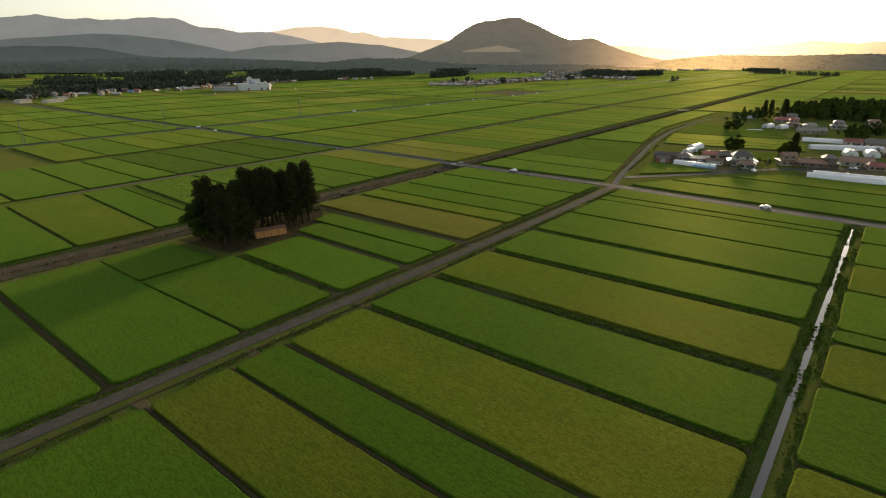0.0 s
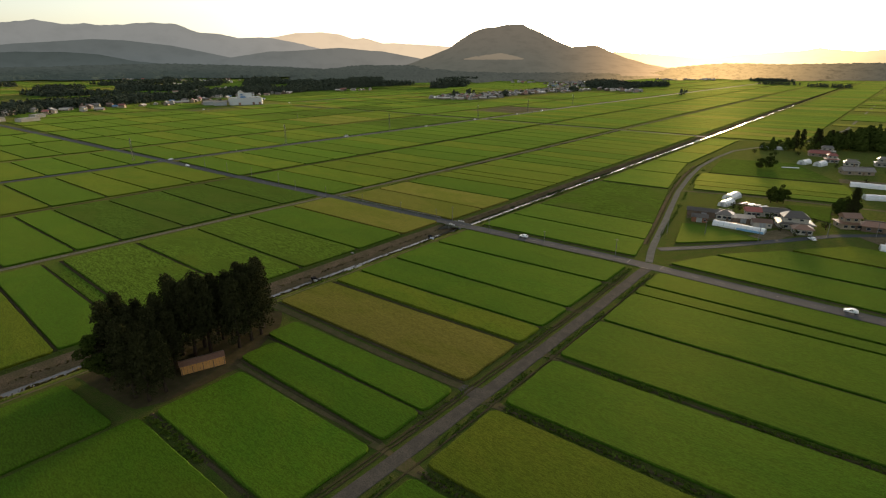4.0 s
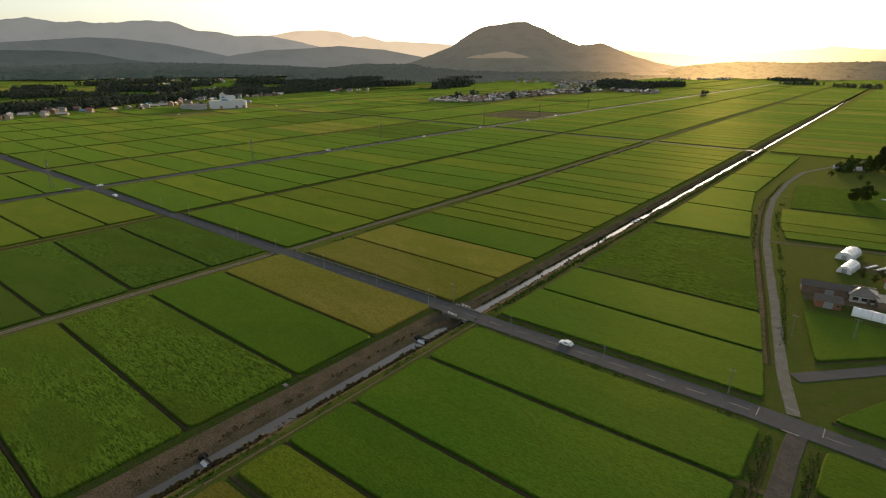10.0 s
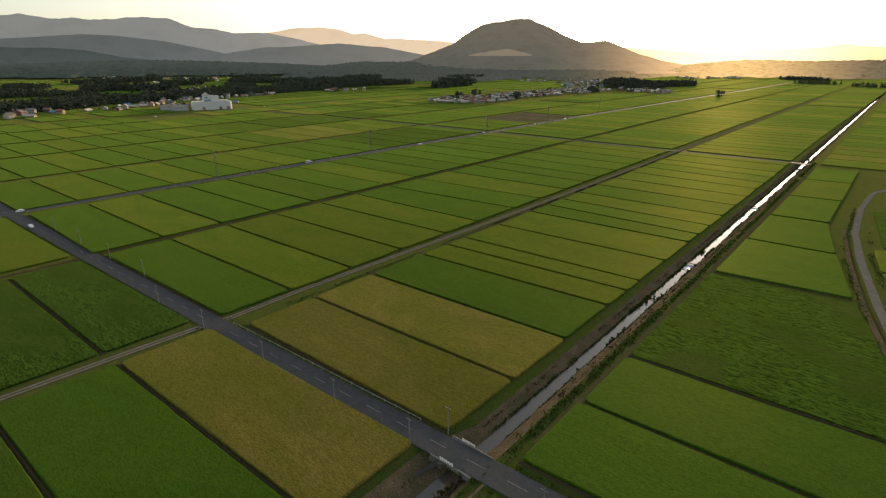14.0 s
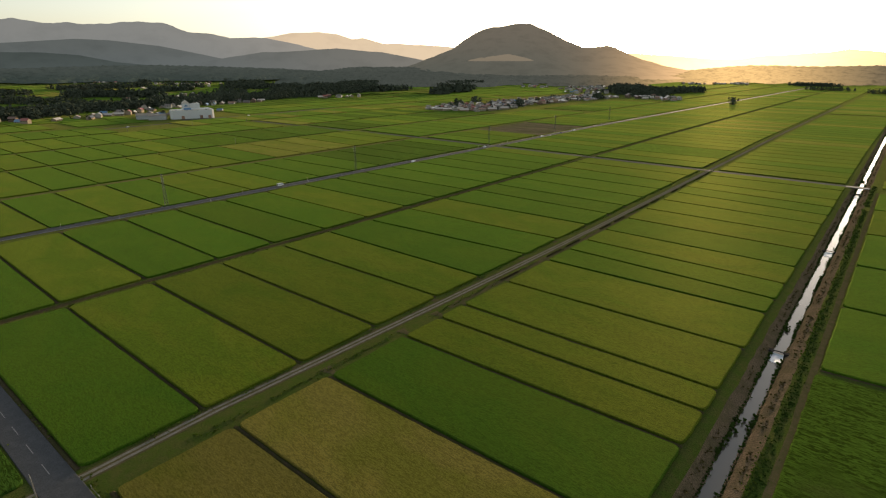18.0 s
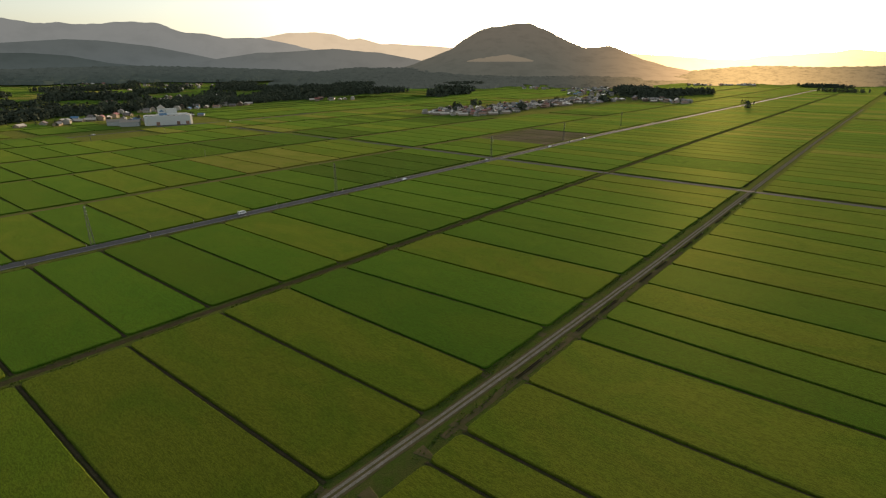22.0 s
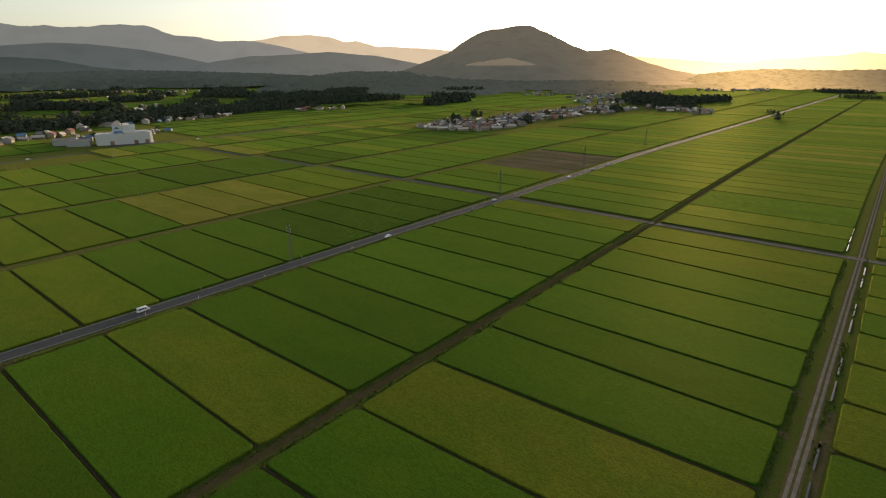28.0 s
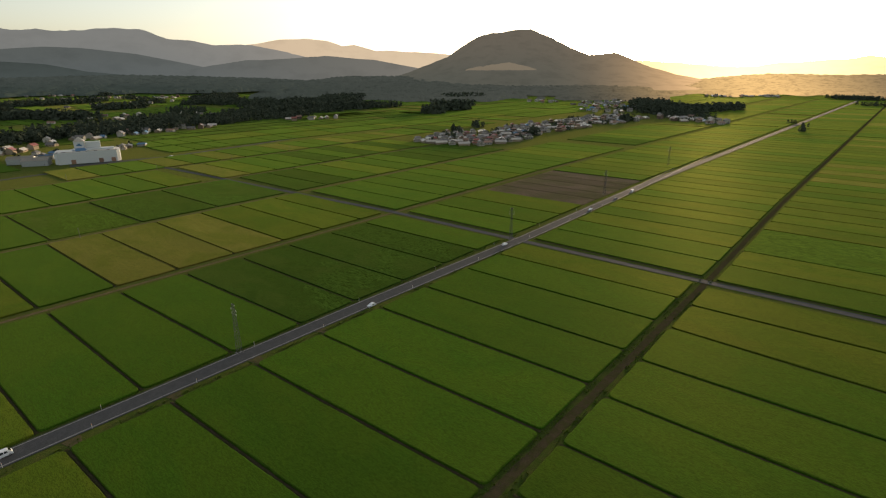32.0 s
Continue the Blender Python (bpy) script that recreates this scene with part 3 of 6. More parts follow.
def far_fields(x0, x1, y0, y1, dx, seed, pool, keep=1.0):
    rng = random.Random(seed)
    x = x0
    while x < x1 - 20:
        y = y0
        while y < y1:
            h = rng.choice((26, 30, 34, 60))
            if rng.random() < keep:
                paddy([(x + 2, y + 0.8), (x + dx - 4, y + 0.8 + dx * 0.04), (x + dx - 4, y + h - 0.8 + dx * 0.04), (x + 2, y + h - 0.8)], rng.choice(pool), 0)
            y += h
        x += dx


far_fields(-1150, -1010, 700, 1300, 70, 51, "ggyg", 1.0)
far_fields(-1245, -1152, 720, 1310, 46, 66, "ddgd", 0.97)
far_fields(-1330, -1247, 880, 1310, 42, 67, "ddd", 0.97)
far_fields(-1250, -920, 1310, 1900, 80, 52, "ggym", 0.98)
far_fields(-1004, -915, 1090, 1250, 85, 64, "gmyd", 1.0)
EDGES = ((-692, -600, 1420), (-589, -500, 1500), (-484.6, -388, 1500), (-381.6, -289.6, 1420), (-277, -194, 1330), (-173.5, -92, 1250))
for i_, (xa, xb, y_) in enumerate(EDGES):
    far_fields(xa - 2, xb + 6, y_ + 4, 2480, xb - xa + 6, 80 + i_, "yymgyo", 0.98)
far_fields(-85, 1500, 1560, 2500, 110, 53, "yyyo", 0.97)
far_fields(-700, 2200, 2500, 4300, 260, 57, "yyom", 1.0)
far_fields(500, 1500, 300, 1560, 120, 58, "yymg", 0.85)
far_fields(205, 500, -100, 900, 100, 59, "yymg", 0.85)
far_fields(-1010, -715, 1975, 3300, 150, 61, "yym", 1.0)
far_fields(-1250, -1015, 1975, 2350, 110, 62, "gym", 0.9)
far_fields(-1180, -1005, 250, 530, 85, 63, "gymg", 0.9)
far_fields(-90, 500, 900, 1560, 100, 54, "yyom", 0.85)
# mostly dark tones here: the dimming by haze is put into the crop colours
far_fields(-2300, -1350, 700, 2100, 130, 55, "dgwdg", 0.7)
far_fields(-2500, -1300, 100, 700, 130, 56, "dwgd", 0.65)
far_fields(-3050, -2320, 560, 1560, 140, 65, "dwdg", 0.7)

verts, faces, idx = [], [], []
order = list(M_RICE)
for v_, f_, tone in FAR:
    base = len(verts)
    verts += v_
    faces += [tuple(i + base for i in f) for f in f_]
    idx += [order.index(tone)] * len(f_)
thing("far_paddies", mesh_of("far_paddies", verts, faces, [M_RICE[k] for k in order], idx), "patchwork of distant rice paddies", "rice field", kind="stuff")

# ---- roads and tracks ----
def strip(name, pts, half, z, material, label, wobble=0.0, step=6.0, thick=0.08):
    v, f = ribbon(pts, half, z, step, wobble, thick)
    return thing(name, mesh_of(name, v, f, material), label, "road", kind="structure")


XR1 = [(x, cross_road(x)) for x in range(-1180, 210, 15)]
XR2 = [(x, second_road(x)) for x in range(-1000, -170, 20)]
LANE = [(-91, -80), (-90, 2), (-89.6, 49), (-88.8, 70), (-88.3, 90), (-87.7, 120), (-87.1, 167), (-87.2, 205), (-87.7, 240), (-87.4, 252)]
BEND = [(-89.5, 258), (-95.6, 280), (-103.5, 317), (-112, 355), (-122, 400), (-131, 455), (-136, 498), (-137.5, 553), (-135, 600), (-125, 630), (-106, 682), (-84, 740), (-69, 860), (-65, 1220), (-60, 1700)]
EAST = [(-92, 277), (-75, 296), (-53, 325), (-33, 352), (0, 380), (60, 420), (200, 500)]
strip("road_crossing", XR1, 3.4, 0.14, M_ASPHALT, "two-lane grey asphalt road between paddies")
strip("road_second", XR2, 2.3, 0.13, M_ASPHALT, "narrow grey asphalt road across the paddies")
strip("road_main", [(-499, 60), (-498, 220), (-494.5, 400), (-493.5, 560), (-490.5, 690)] + [drift(-491.5, y) for y in range(800, 2600, 50)], 3.9, 0.16, M_ASPHALT, "long straight asphalt road")
strip("lane", LANE, (1.65, 1.95), 0.12, M_OLDASPHALT, "worn asphalt farm lane", 0.25)
strip("lane_winding", BEND, 1.35, 0.11, M_PALELANE, "pale winding farm lane", 0.3)
strip("lane_east", EAST, 2.0, 0.12, M_ASPHALT, "village lane of old asphalt", 0.2)
strip("track_concrete", [(-290, 60), (-288.3, 200), (-287, 240)], 1.7, 0.06, M_EARTH, "farm track with worn wheel lines", 0.4)
TRACK = [(-285.6, 246), (-286.6, 277), (-284.9, 350), (-283.8, 400), (-282.7, 500), (-282.6, 690), (-282.6, 1000), (-277, 1560)]
strip("track_concrete", TRACK, 1.7, 0.06, M_EARTH, "farm track with worn wheel lines", 0.4)
strip("track_ditch", [(-388, 90), (-386.6, 238), (-386.2, 500), (-384.6, 690)] + [drift(-385, y) for y in range(800, 2300, 50)], 1.4, 0.05, M_LEVEE, "brown earth track beside a ditch", 0.4)
strip("path_earth", [(-92, 136.2), (-120, 133.9), (-176, 132.0)], 1.2, 0.07, M_EARTH, "brown earth path between paddies", 0.3)
strip("path_earth", [(-94, 107.2), (-120, 105.2), (-149, 103.8)], 0.6, 0.07, M_EARTH, "brown earth path between paddies", 0.3)
strip("apron", [(-88.6, 136.3), (-94, 136)], (2.6, 1.2), 0.10, M_OLDASPHALT, "asphalt apron of a field path", 0.3, 1.5)
for x, y, w in ((-83, 22.8, 1.2), (-83, 47, 1.2), (-83, 79, 1.6), (-83, 106.3, 2.2), (-83, 135.5, 2.0), (-83, 164.6, 1.6), (-92.5, 50, 1.0), (-92.5, 79.5, 1.3), (-92.5, 106.5, 1.6), (-92.5, 196, 1.4), (-92.5, 226, 1.2)):
    strip("apron", [(x - 3.2, y), (x + 3.0, y)], (w, w * 0.5), 0.09, M_EARTH, "earthen apron at a paddy corner", 0.4, 1.2)
strip("track_canal", [(-177.8, -60), (-177.6, 247)], 0.22, 0.05, M_GRAVEL, "dry foot track along the canal", 0.2)

for dx, w in ((-4.6, 0.3), (-3.5, 0.24), (4.4, 0.25)):
    strip("furrow_rim", [(x + dx, y) for x, y in LANE[:-1]], w, 0.16, M_LEVEE, "low earth rim of a roadside furrow", 0.25, 2.5, 0.2)
strip("bank_reddish", [(x - 4.4, y) for x, y in BEND[1:7]], 0.7, 0.14, M_BANK, "reddish earth bank beside the winding lane", 0.5, 3.0, 0.16)
strip("furrow_rim", [(x - 2.9, y) for x, y in BEND[1:8]], 0.25, 0.14, M_LEVEE, "low earth rim of a roadside furrow", 0.3, 3.0, 0.16)

for y in (307, 337, 353.5, 366, 394, 425, 442, 460, 483, 511):
    strip("apron", [(-281.4, y), (-276.6, y)], (1.7, 0.5), 0.07, M_EARTH, "trodden earth at a paddy corner", 0.4, 1.2)
for y in (302, 331, 361, 388, 419, 449, 480, 510, 534):
    strip("apron", [(-286.4, y), (-290.6, y)], (1.5, 0.5), 0.07, M_EARTH, "trodden earth at a paddy corner", 0.4, 1.2)
for y in (298, 328, 356, 386, 415.5, 445.5, 474, 503, 532):
    strip("apron", [(-489.8, y), (-483.4, y)], (2.4, 0.6), 0.09, M_EARTH, "trodden earth at a paddy corner", 0.4, 1.2)

# ---- water ----
def water(name, x0, x1, y0, y1, z, label):
    v = [(x0, y0, z), (x1, y0, z), (x1, y1, z), (x0, y1, z)]
    return thing(name, mesh_of(name, v, [(0, 1, 2, 3)], M_WATER), label, "water", kind="structure")


for y0, y1, z in ((-300, 158, -2.50), (158, 229, -2.49), (229, 404, -2.48), (404, 524, -2.47), (524, 668, -2.46), (668, 2300, -2.45)):
    water("water", -189.8, -181.0, y0, y1, z, "shallow canal water reflecting the sky")
water("water", 10.2, 13.4, -60, 246, -0.84, "narrow ditch water reflecting the sky")

# ---- distance ----
def ridge(name, spine, depth, material, label, seed, rough=0.10, kind="structure", foot=0.0):
    """A range along a line of (azimuth, distance, height): a crest with spurs towards the plain."""
    pts = []
    for (a0, d0, h0), (a1, d1, h1) in zip(spine, spine[1:]):
        k = max(2, int(abs(a1 - a0) * 5))
        pts += [(a0 + (a1 - a0) * i / k, d0 + (d1 - d0) * i / k, h0 + (h1 - h0) * i / k) for i in range(k)]
    pts.append(spine[-1])
    rows = 14
    verts, faces = [], []
    for j in range(rows + 1):
        f = j / rows
        for i, (a, d, h) in enumerate(pts):
            dd = d - depth * (1 - f)
            x, y = -118 - math.sin(radians(a)) * dd, 163 + math.cos(radians(a)) * dd
            n1 = noise.fractal((a * 0.55 + seed, f * 2.2, seed), 1.0, 2.0, 5)
            prof = f ** 1.35
            z_ = foot + (h - foot) * prof * (1 + rough * n1 * (1.6 * (1 - f) + 0.35))
            verts.append((x, y, z_ - (6 if j == 0 else 0)))
    w = len(pts)
    for j in range(rows):
        for i in range(w - 1):
            faces.append((j * w + i, j * w + i + 1, (j + 1) * w + i + 1, (j + 1) * w + i))
    me = mesh_of(name, verts, [f[::-1] for f in faces], material, smooth=True)
    return thing(name, me, label, "mountain", kind=kind)


def crest(spec, d):
    """Azimuth and elevation in degrees as seen from over the canal, to heights at the distance d."""
    return [(a, d, max(3.0, 82 + d * math.tan(radians(e)))) for a, e in spec]


# haze tones painted per range: paler with distance, warmer towards the sun
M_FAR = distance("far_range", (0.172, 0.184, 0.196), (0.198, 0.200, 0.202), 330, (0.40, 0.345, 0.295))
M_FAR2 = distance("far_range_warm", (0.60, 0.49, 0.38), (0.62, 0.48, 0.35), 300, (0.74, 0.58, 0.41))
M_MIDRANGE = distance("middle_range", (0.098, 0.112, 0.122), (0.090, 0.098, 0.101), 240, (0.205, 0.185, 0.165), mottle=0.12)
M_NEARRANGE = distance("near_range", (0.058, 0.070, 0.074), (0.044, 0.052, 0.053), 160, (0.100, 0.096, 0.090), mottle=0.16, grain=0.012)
# hill and sunward range carry the sunset's glow in their emission colour
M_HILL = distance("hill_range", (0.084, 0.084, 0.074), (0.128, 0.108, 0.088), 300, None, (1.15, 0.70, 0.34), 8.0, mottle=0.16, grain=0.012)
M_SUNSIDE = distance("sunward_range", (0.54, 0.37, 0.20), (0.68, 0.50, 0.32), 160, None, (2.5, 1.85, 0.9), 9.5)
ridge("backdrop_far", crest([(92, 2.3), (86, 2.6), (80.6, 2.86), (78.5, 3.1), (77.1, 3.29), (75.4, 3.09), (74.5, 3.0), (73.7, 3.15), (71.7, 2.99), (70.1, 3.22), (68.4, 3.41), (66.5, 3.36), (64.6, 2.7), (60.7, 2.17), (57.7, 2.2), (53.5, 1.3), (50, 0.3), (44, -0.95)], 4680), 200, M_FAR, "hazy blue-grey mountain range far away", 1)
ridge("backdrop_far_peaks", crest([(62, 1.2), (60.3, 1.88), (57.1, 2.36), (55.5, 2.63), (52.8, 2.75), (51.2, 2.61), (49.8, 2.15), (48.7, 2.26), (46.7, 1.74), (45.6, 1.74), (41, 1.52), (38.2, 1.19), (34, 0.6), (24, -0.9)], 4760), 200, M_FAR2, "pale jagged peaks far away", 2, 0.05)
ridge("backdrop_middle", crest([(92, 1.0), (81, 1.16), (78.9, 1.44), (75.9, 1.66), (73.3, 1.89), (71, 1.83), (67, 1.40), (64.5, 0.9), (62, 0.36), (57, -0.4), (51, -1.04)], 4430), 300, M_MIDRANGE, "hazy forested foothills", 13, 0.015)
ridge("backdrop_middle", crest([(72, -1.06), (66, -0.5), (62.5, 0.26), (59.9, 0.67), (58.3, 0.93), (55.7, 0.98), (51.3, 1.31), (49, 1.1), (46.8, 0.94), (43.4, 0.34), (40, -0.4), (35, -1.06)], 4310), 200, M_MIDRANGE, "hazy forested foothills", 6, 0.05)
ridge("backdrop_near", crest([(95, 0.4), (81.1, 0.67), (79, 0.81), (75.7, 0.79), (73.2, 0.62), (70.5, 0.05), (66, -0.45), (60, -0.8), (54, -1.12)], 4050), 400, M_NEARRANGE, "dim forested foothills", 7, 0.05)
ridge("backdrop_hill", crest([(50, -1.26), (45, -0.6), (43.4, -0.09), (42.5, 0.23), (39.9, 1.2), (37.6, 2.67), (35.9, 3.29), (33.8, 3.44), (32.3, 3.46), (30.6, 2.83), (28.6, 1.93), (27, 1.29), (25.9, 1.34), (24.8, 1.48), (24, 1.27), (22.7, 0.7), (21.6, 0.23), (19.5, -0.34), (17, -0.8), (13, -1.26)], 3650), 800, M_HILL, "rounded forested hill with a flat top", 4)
v_, f_ = [], []
for j in range(9):
    for i in range(25):
        a = 38.2 - 6.4 * i / 24
        u = i / 24
        lo = 0.10 + 0.05 * noise.noise((a * 2, 0, 3))
        hi = 0.18 + 0.58 * max(0, 1 - abs(u - 0.62) / (0.62 if u < 0.62 else 0.38)) ** 0.8 + 0.10 * noise.noise((a * 2.5, 4, 3))
        e = lo + (hi - lo) * j / 8
        dd = 2890 + 190 * e
        v_.append((-118 - math.sin(radians(a)) * dd, 163 + math.cos(radians(a)) * dd, 82 + dd * math.tan(radians(e))))
for j in range(8):
    f_ += [(j * 25 + i, j * 25 + i + 1, j * 25 + i + 26, j * 25 + i + 25) for i in range(24)]
# the slope's hazy pale tone is put into emission as well
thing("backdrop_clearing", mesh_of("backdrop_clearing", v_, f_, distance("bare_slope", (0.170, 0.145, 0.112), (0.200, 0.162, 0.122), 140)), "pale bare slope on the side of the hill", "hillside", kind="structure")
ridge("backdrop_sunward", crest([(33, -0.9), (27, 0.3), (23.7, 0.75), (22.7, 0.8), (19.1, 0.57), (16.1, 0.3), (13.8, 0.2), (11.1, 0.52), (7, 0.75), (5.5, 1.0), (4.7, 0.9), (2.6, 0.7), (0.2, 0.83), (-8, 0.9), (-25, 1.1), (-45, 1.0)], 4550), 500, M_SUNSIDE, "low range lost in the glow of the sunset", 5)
strip("earth_strip", [(-279.6, 360), (-279.2, 440), (-278.9, 530)], 1.0, 0.05, M_EARTH, "bare brown earth beside the farm track", 0.4)
strip("track_canal", [(-175.6, 263), (-175.4, 500), (-175.4, 676)], 0.8, 0.05, M_EARTH, "grey-brown earth track along the canal bank", 0.3)
for s in (-0.75, 0.75):
    strip("wheel_line", [(-290 + s, 60), (-288.3 + s, 200), (-287 + s, 240)], 0.27, 0.09, M_PALELANE, "pale worn wheel line of the farm track", 0.12, 4.0, 0.03)
    strip("wheel_line", [(x + s, y) for x, y in TRACK], 0.27, 0.09, M_PALELANE, "pale worn wheel line of the farm track", 0.12, 4.0, 0.03)


# ---- materials of the things ----
def leafy(name, a, b, c):
    m, nt, n, l, p = node_mat(name)
    v = noise_of(nt, (0.5, 0.5, 0.5), 4, 0.6)
    g = n.new("ShaderNodeNewGeometry")
    col = mix(nt, ramp(nt, v, 0.35, 0.65), a, b)
    r = n.new("ShaderNodeMath")
    r.operation = 'MULTIPLY'
    r.inputs[1].default_value = 0.55
    l.new(g.outputs["Random Per Island"], r.inputs[0])
    col = mix(nt, r.outputs[0], col, c)
    l.new(tinted(nt, col, 0.2), p.inputs["Base Color"])
    p.inputs["Roughness"].default_value = 0.7
    p.inputs["Specular IOR Level"].default_value = 0.0
    return m


M_CEDAR = leafy("cedar_needles", (0.034, 0.036, 0.014), (0.046, 0.048, 0.018), (0.026, 0.026, 0.011))
M_BROAD = leafy("broad_leaves", (0.042, 0.062, 0.012), (0.062, 0.080, 0.016), (0.032, 0.042, 0.010))
# distant leaves painted paler and greyer, with the haze in their colour
M_HAZEWOODS = leafy("hazed_wood_leaves", (0.062, 0.074, 0.050), (0.080, 0.092, 0.060), (0.048, 0.058, 0.042))
M_BARK = plain("bark", (0.045, 0.032, 0.022), 0.95, grime=0.5, spec=0.1)
M_LITTER = earthy("leaf_litter", (0.085, 0.060, 0.035), (0.060, 0.045, 0.026), (0.055, 0.060, 0.020), 1.3, bump_d=0.2)
M_WALL = plain("plaster_wall", (0.46, 0.42, 0.35), 0.8, grime=0.3, vary=0.15)
M_BEIGE = plain("beige_wall", (0.36, 0.28, 0.19), 0.8, grime=0.3, vary=0.2)
M_WOODWALL = plain("weathered_boards", (0.17, 0.115, 0.075), 0.85, grime=0.4, vary=0.25)
M_BRICK = plain("red_boards", (0.26, 0.105, 0.055), 0.85, grime=0.35)
M_TILE = plain("grey_roof_tile", (0.17, 0.145, 0.12), 0.36, grime=0.3, vary=0.4, spec=0.5)
M_BROWNROOF = plain("brown_metal_roof", (0.27, 0.145, 0.09), 0.36, grime=0.3, vary=0.3, spec=0.5)
M_REDROOF = plain("red_metal_roof", (0.33, 0.085, 0.060), 0.4, grime=0.3, vary=0.25)
M_BLUEROOF = plain("blue_metal_roof", (0.10, 0.22, 0.36), 0.35, grime=0.25, vary=0.2)
M_PALEROOF = plain("pale_metal_roof", (0.56, 0.49, 0.40), 0.34, grime=0.25, vary=0.15, spec=0.6)
M_STEEL = plain("galvanised_steel", (0.42, 0.43, 0.44), 0.45, 0.7, grime=0.3)
M_MAST = plain("dull_steel", (0.10, 0.10, 0.11), 0.6, 0.3, grime=0.3)
M_WHITE = plain("white_paint", (0.62, 0.62, 0.60), 0.45, grime=0.15)
M_TYRE = plain("tyre_rubber", (0.02, 0.02, 0.02), 0.85)
M_FILM = plain("greenhouse_film", (0.74, 0.74, 0.72), 0.25, grime=0.15, vary=0.1, spec=0.8)
M_BLUEFILM = plain("blue_sheet", (0.22, 0.42, 0.62), 0.4, grime=0.2)
M_ORANGE = plain("orange_boards", (0.62, 0.30, 0.09), 0.8, grime=0.3)
M_DARK = plain("dark_opening", (0.030, 0.028, 0.026), 0.9, spec=0.05)
m, nt, n, l, p = node_mat("window_glass")
p.inputs["Base Color"].default_value = (0.03, 0.035, 0.04, 1)
p.inputs["Roughness"].default_value = 0.08
M_GLASS = m
m, nt, n, l, p = node_mat("falling_water")
p.inputs["Base Color"].default_value = (0.62, 0.66, 0.68, 1)
p.inputs["Roughness"].default_value = 0.35
bump(nt, p, noise_of(nt, (6, 3, 1.2), 4, 0.6), 0.6, 0.1)
M_FOAM = m


# ---- trees ----
def leaf_cloud(rng, centres, sizes, count):
    """Many small bent leaf sprays round the given centres: vertices and faces."""
    verts, faces = [], []
    for _ in range(count):
        i = rng.randrange(len(centres))
        c, s = centres[i], sizes[i]
        d = Vector((rng.gauss(0, 1), rng.gauss(0, 1), rng.gauss(0, 0.8)))
        d = d.normalized() * s * (0.45 + 0.55 * rng.random() ** 0.5)
        o = c + d
        u = Vector((rng.gauss(0, 1), rng.gauss(0, 1), rng.gauss(0, 0.7))).normalized()
        v = u.cross(Vector((rng.gauss(0, 1), rng.gauss(0, 1), rng.gauss(0, 1)))).normalized()
        k = s * rng.uniform(0.11, 0.24)
        b = len(verts)
        verts += [o - u * k - v * k * 0.5, o + u * k * 0.2 - v * k * 0.7, o + u * k * 1.1 + v * k * 0.1, o + v * k * 0.8 - u * k * 0.3 + Vector((0, 0, k * 0.25))]
        faces += [(b, b + 1, b + 2, b + 3)]
    return verts, faces


def tree(name, kind, h, seed, label, leaves=900):
    """A tree with a tapered trunk, limbs and a crown of leaf sprays; the empty stands at its foot."""
    rng = random.Random(seed)
    ob = tagged(new(name), label, "tree")
    bm = bmesh.new()
    top = Vector((rng.uniform(-0.4, 0.4), rng.uniform(-0.4, 0.4), h * 0.96))
    prev, r = Vector((0, 0, -0.3)), h * 0.02 + 0.12
    for i in range(1, 6):
        q = Vector((top.x * i / 5 + rng.uniform(-0.12, 0.12), top.y * i / 5, top.z * i / 5))
        rod(bm, prev, q, r, r * 0.78, 7)
        prev, r = q, r * 0.78
    centres, sizes = [], []
    if kind == "cedar":
        bare = rng.uniform(0.22, 0.36)
        for i in range(34):
            f = bare + (1 - bare) * (i / 33) ** 0.9
            reach = h * 0.17 * (1 - f) ** 0.62 * rng.uniform(0.7, 1.2) + 0.35
            a = i * 2.4 + rng.uniform(-0.4, 0.4)
            tip = Vector((math.cos(a) * reach, math.sin(a) * reach, f * h - reach * 0.25))
            rod(bm, (top.x * f, top.y * f, f * h), tip, 0.07, 0.02, 4)
            centres += [tip, tip * 0.55 + Vector((0, 0, f * h * 0.45))]
            sizes += [h * 0.055 + 0.25, h * 0.05 + 0.2]
        centres += [Vector((0, 0, h * 0.98)), Vector((0, 0, h))]
        sizes += [0.6, 0.4]
    else:
        for i in range(16):
            f = rng.uniform(0.16, 0.9)
            a = i * 2.4 + rng.uniform(-0.5, 0.5)
            reach = h * 0.34 * math.sin(math.pi * (f * 0.8 + 0.15)) * rng.uniform(0.6, 1.15)
            tip = Vector((math.cos(a) * reach, math.sin(a) * reach, f * h + rng.uniform(0, h * 0.08)))
            rod(bm, (0, 0, f * h * 0.75), tip, 0.11, 0.03, 5)
            centres.append(tip)
            sizes.append(h * rng.uniform(0.10, 0.17))
    part("trunk", bm, M_BARK, ob, "straight brown trunk with bare lower limbs")
    v, f = leaf_cloud(rng, centres, sizes, leaves)
    part("crown", mesh_of("crown", v, f, M_CEDAR if kind == "cedar" else M_BROAD), None, ob, "dense crown of small sprays")
    return ob


CEDARS = [tree("cedar_tree", "cedar", h, 40 + i, "tall dark cedar standing in a grove", 5200) for i, h in enumerate((23, 20, 21.5, 17, 18.5))]
BROADS = [tree("broadleaf_tree", "broad", h, 60 + i, "round dark-green broadleaf tree", 3600) for i, h in enumerate((11, 8.5, 14))]
BUSHES = [tree("garden_bush", "broad", h, 80 + i, "clipped dark-green garden bush", 900) for i, h in enumerate((3.6, 5.0))]


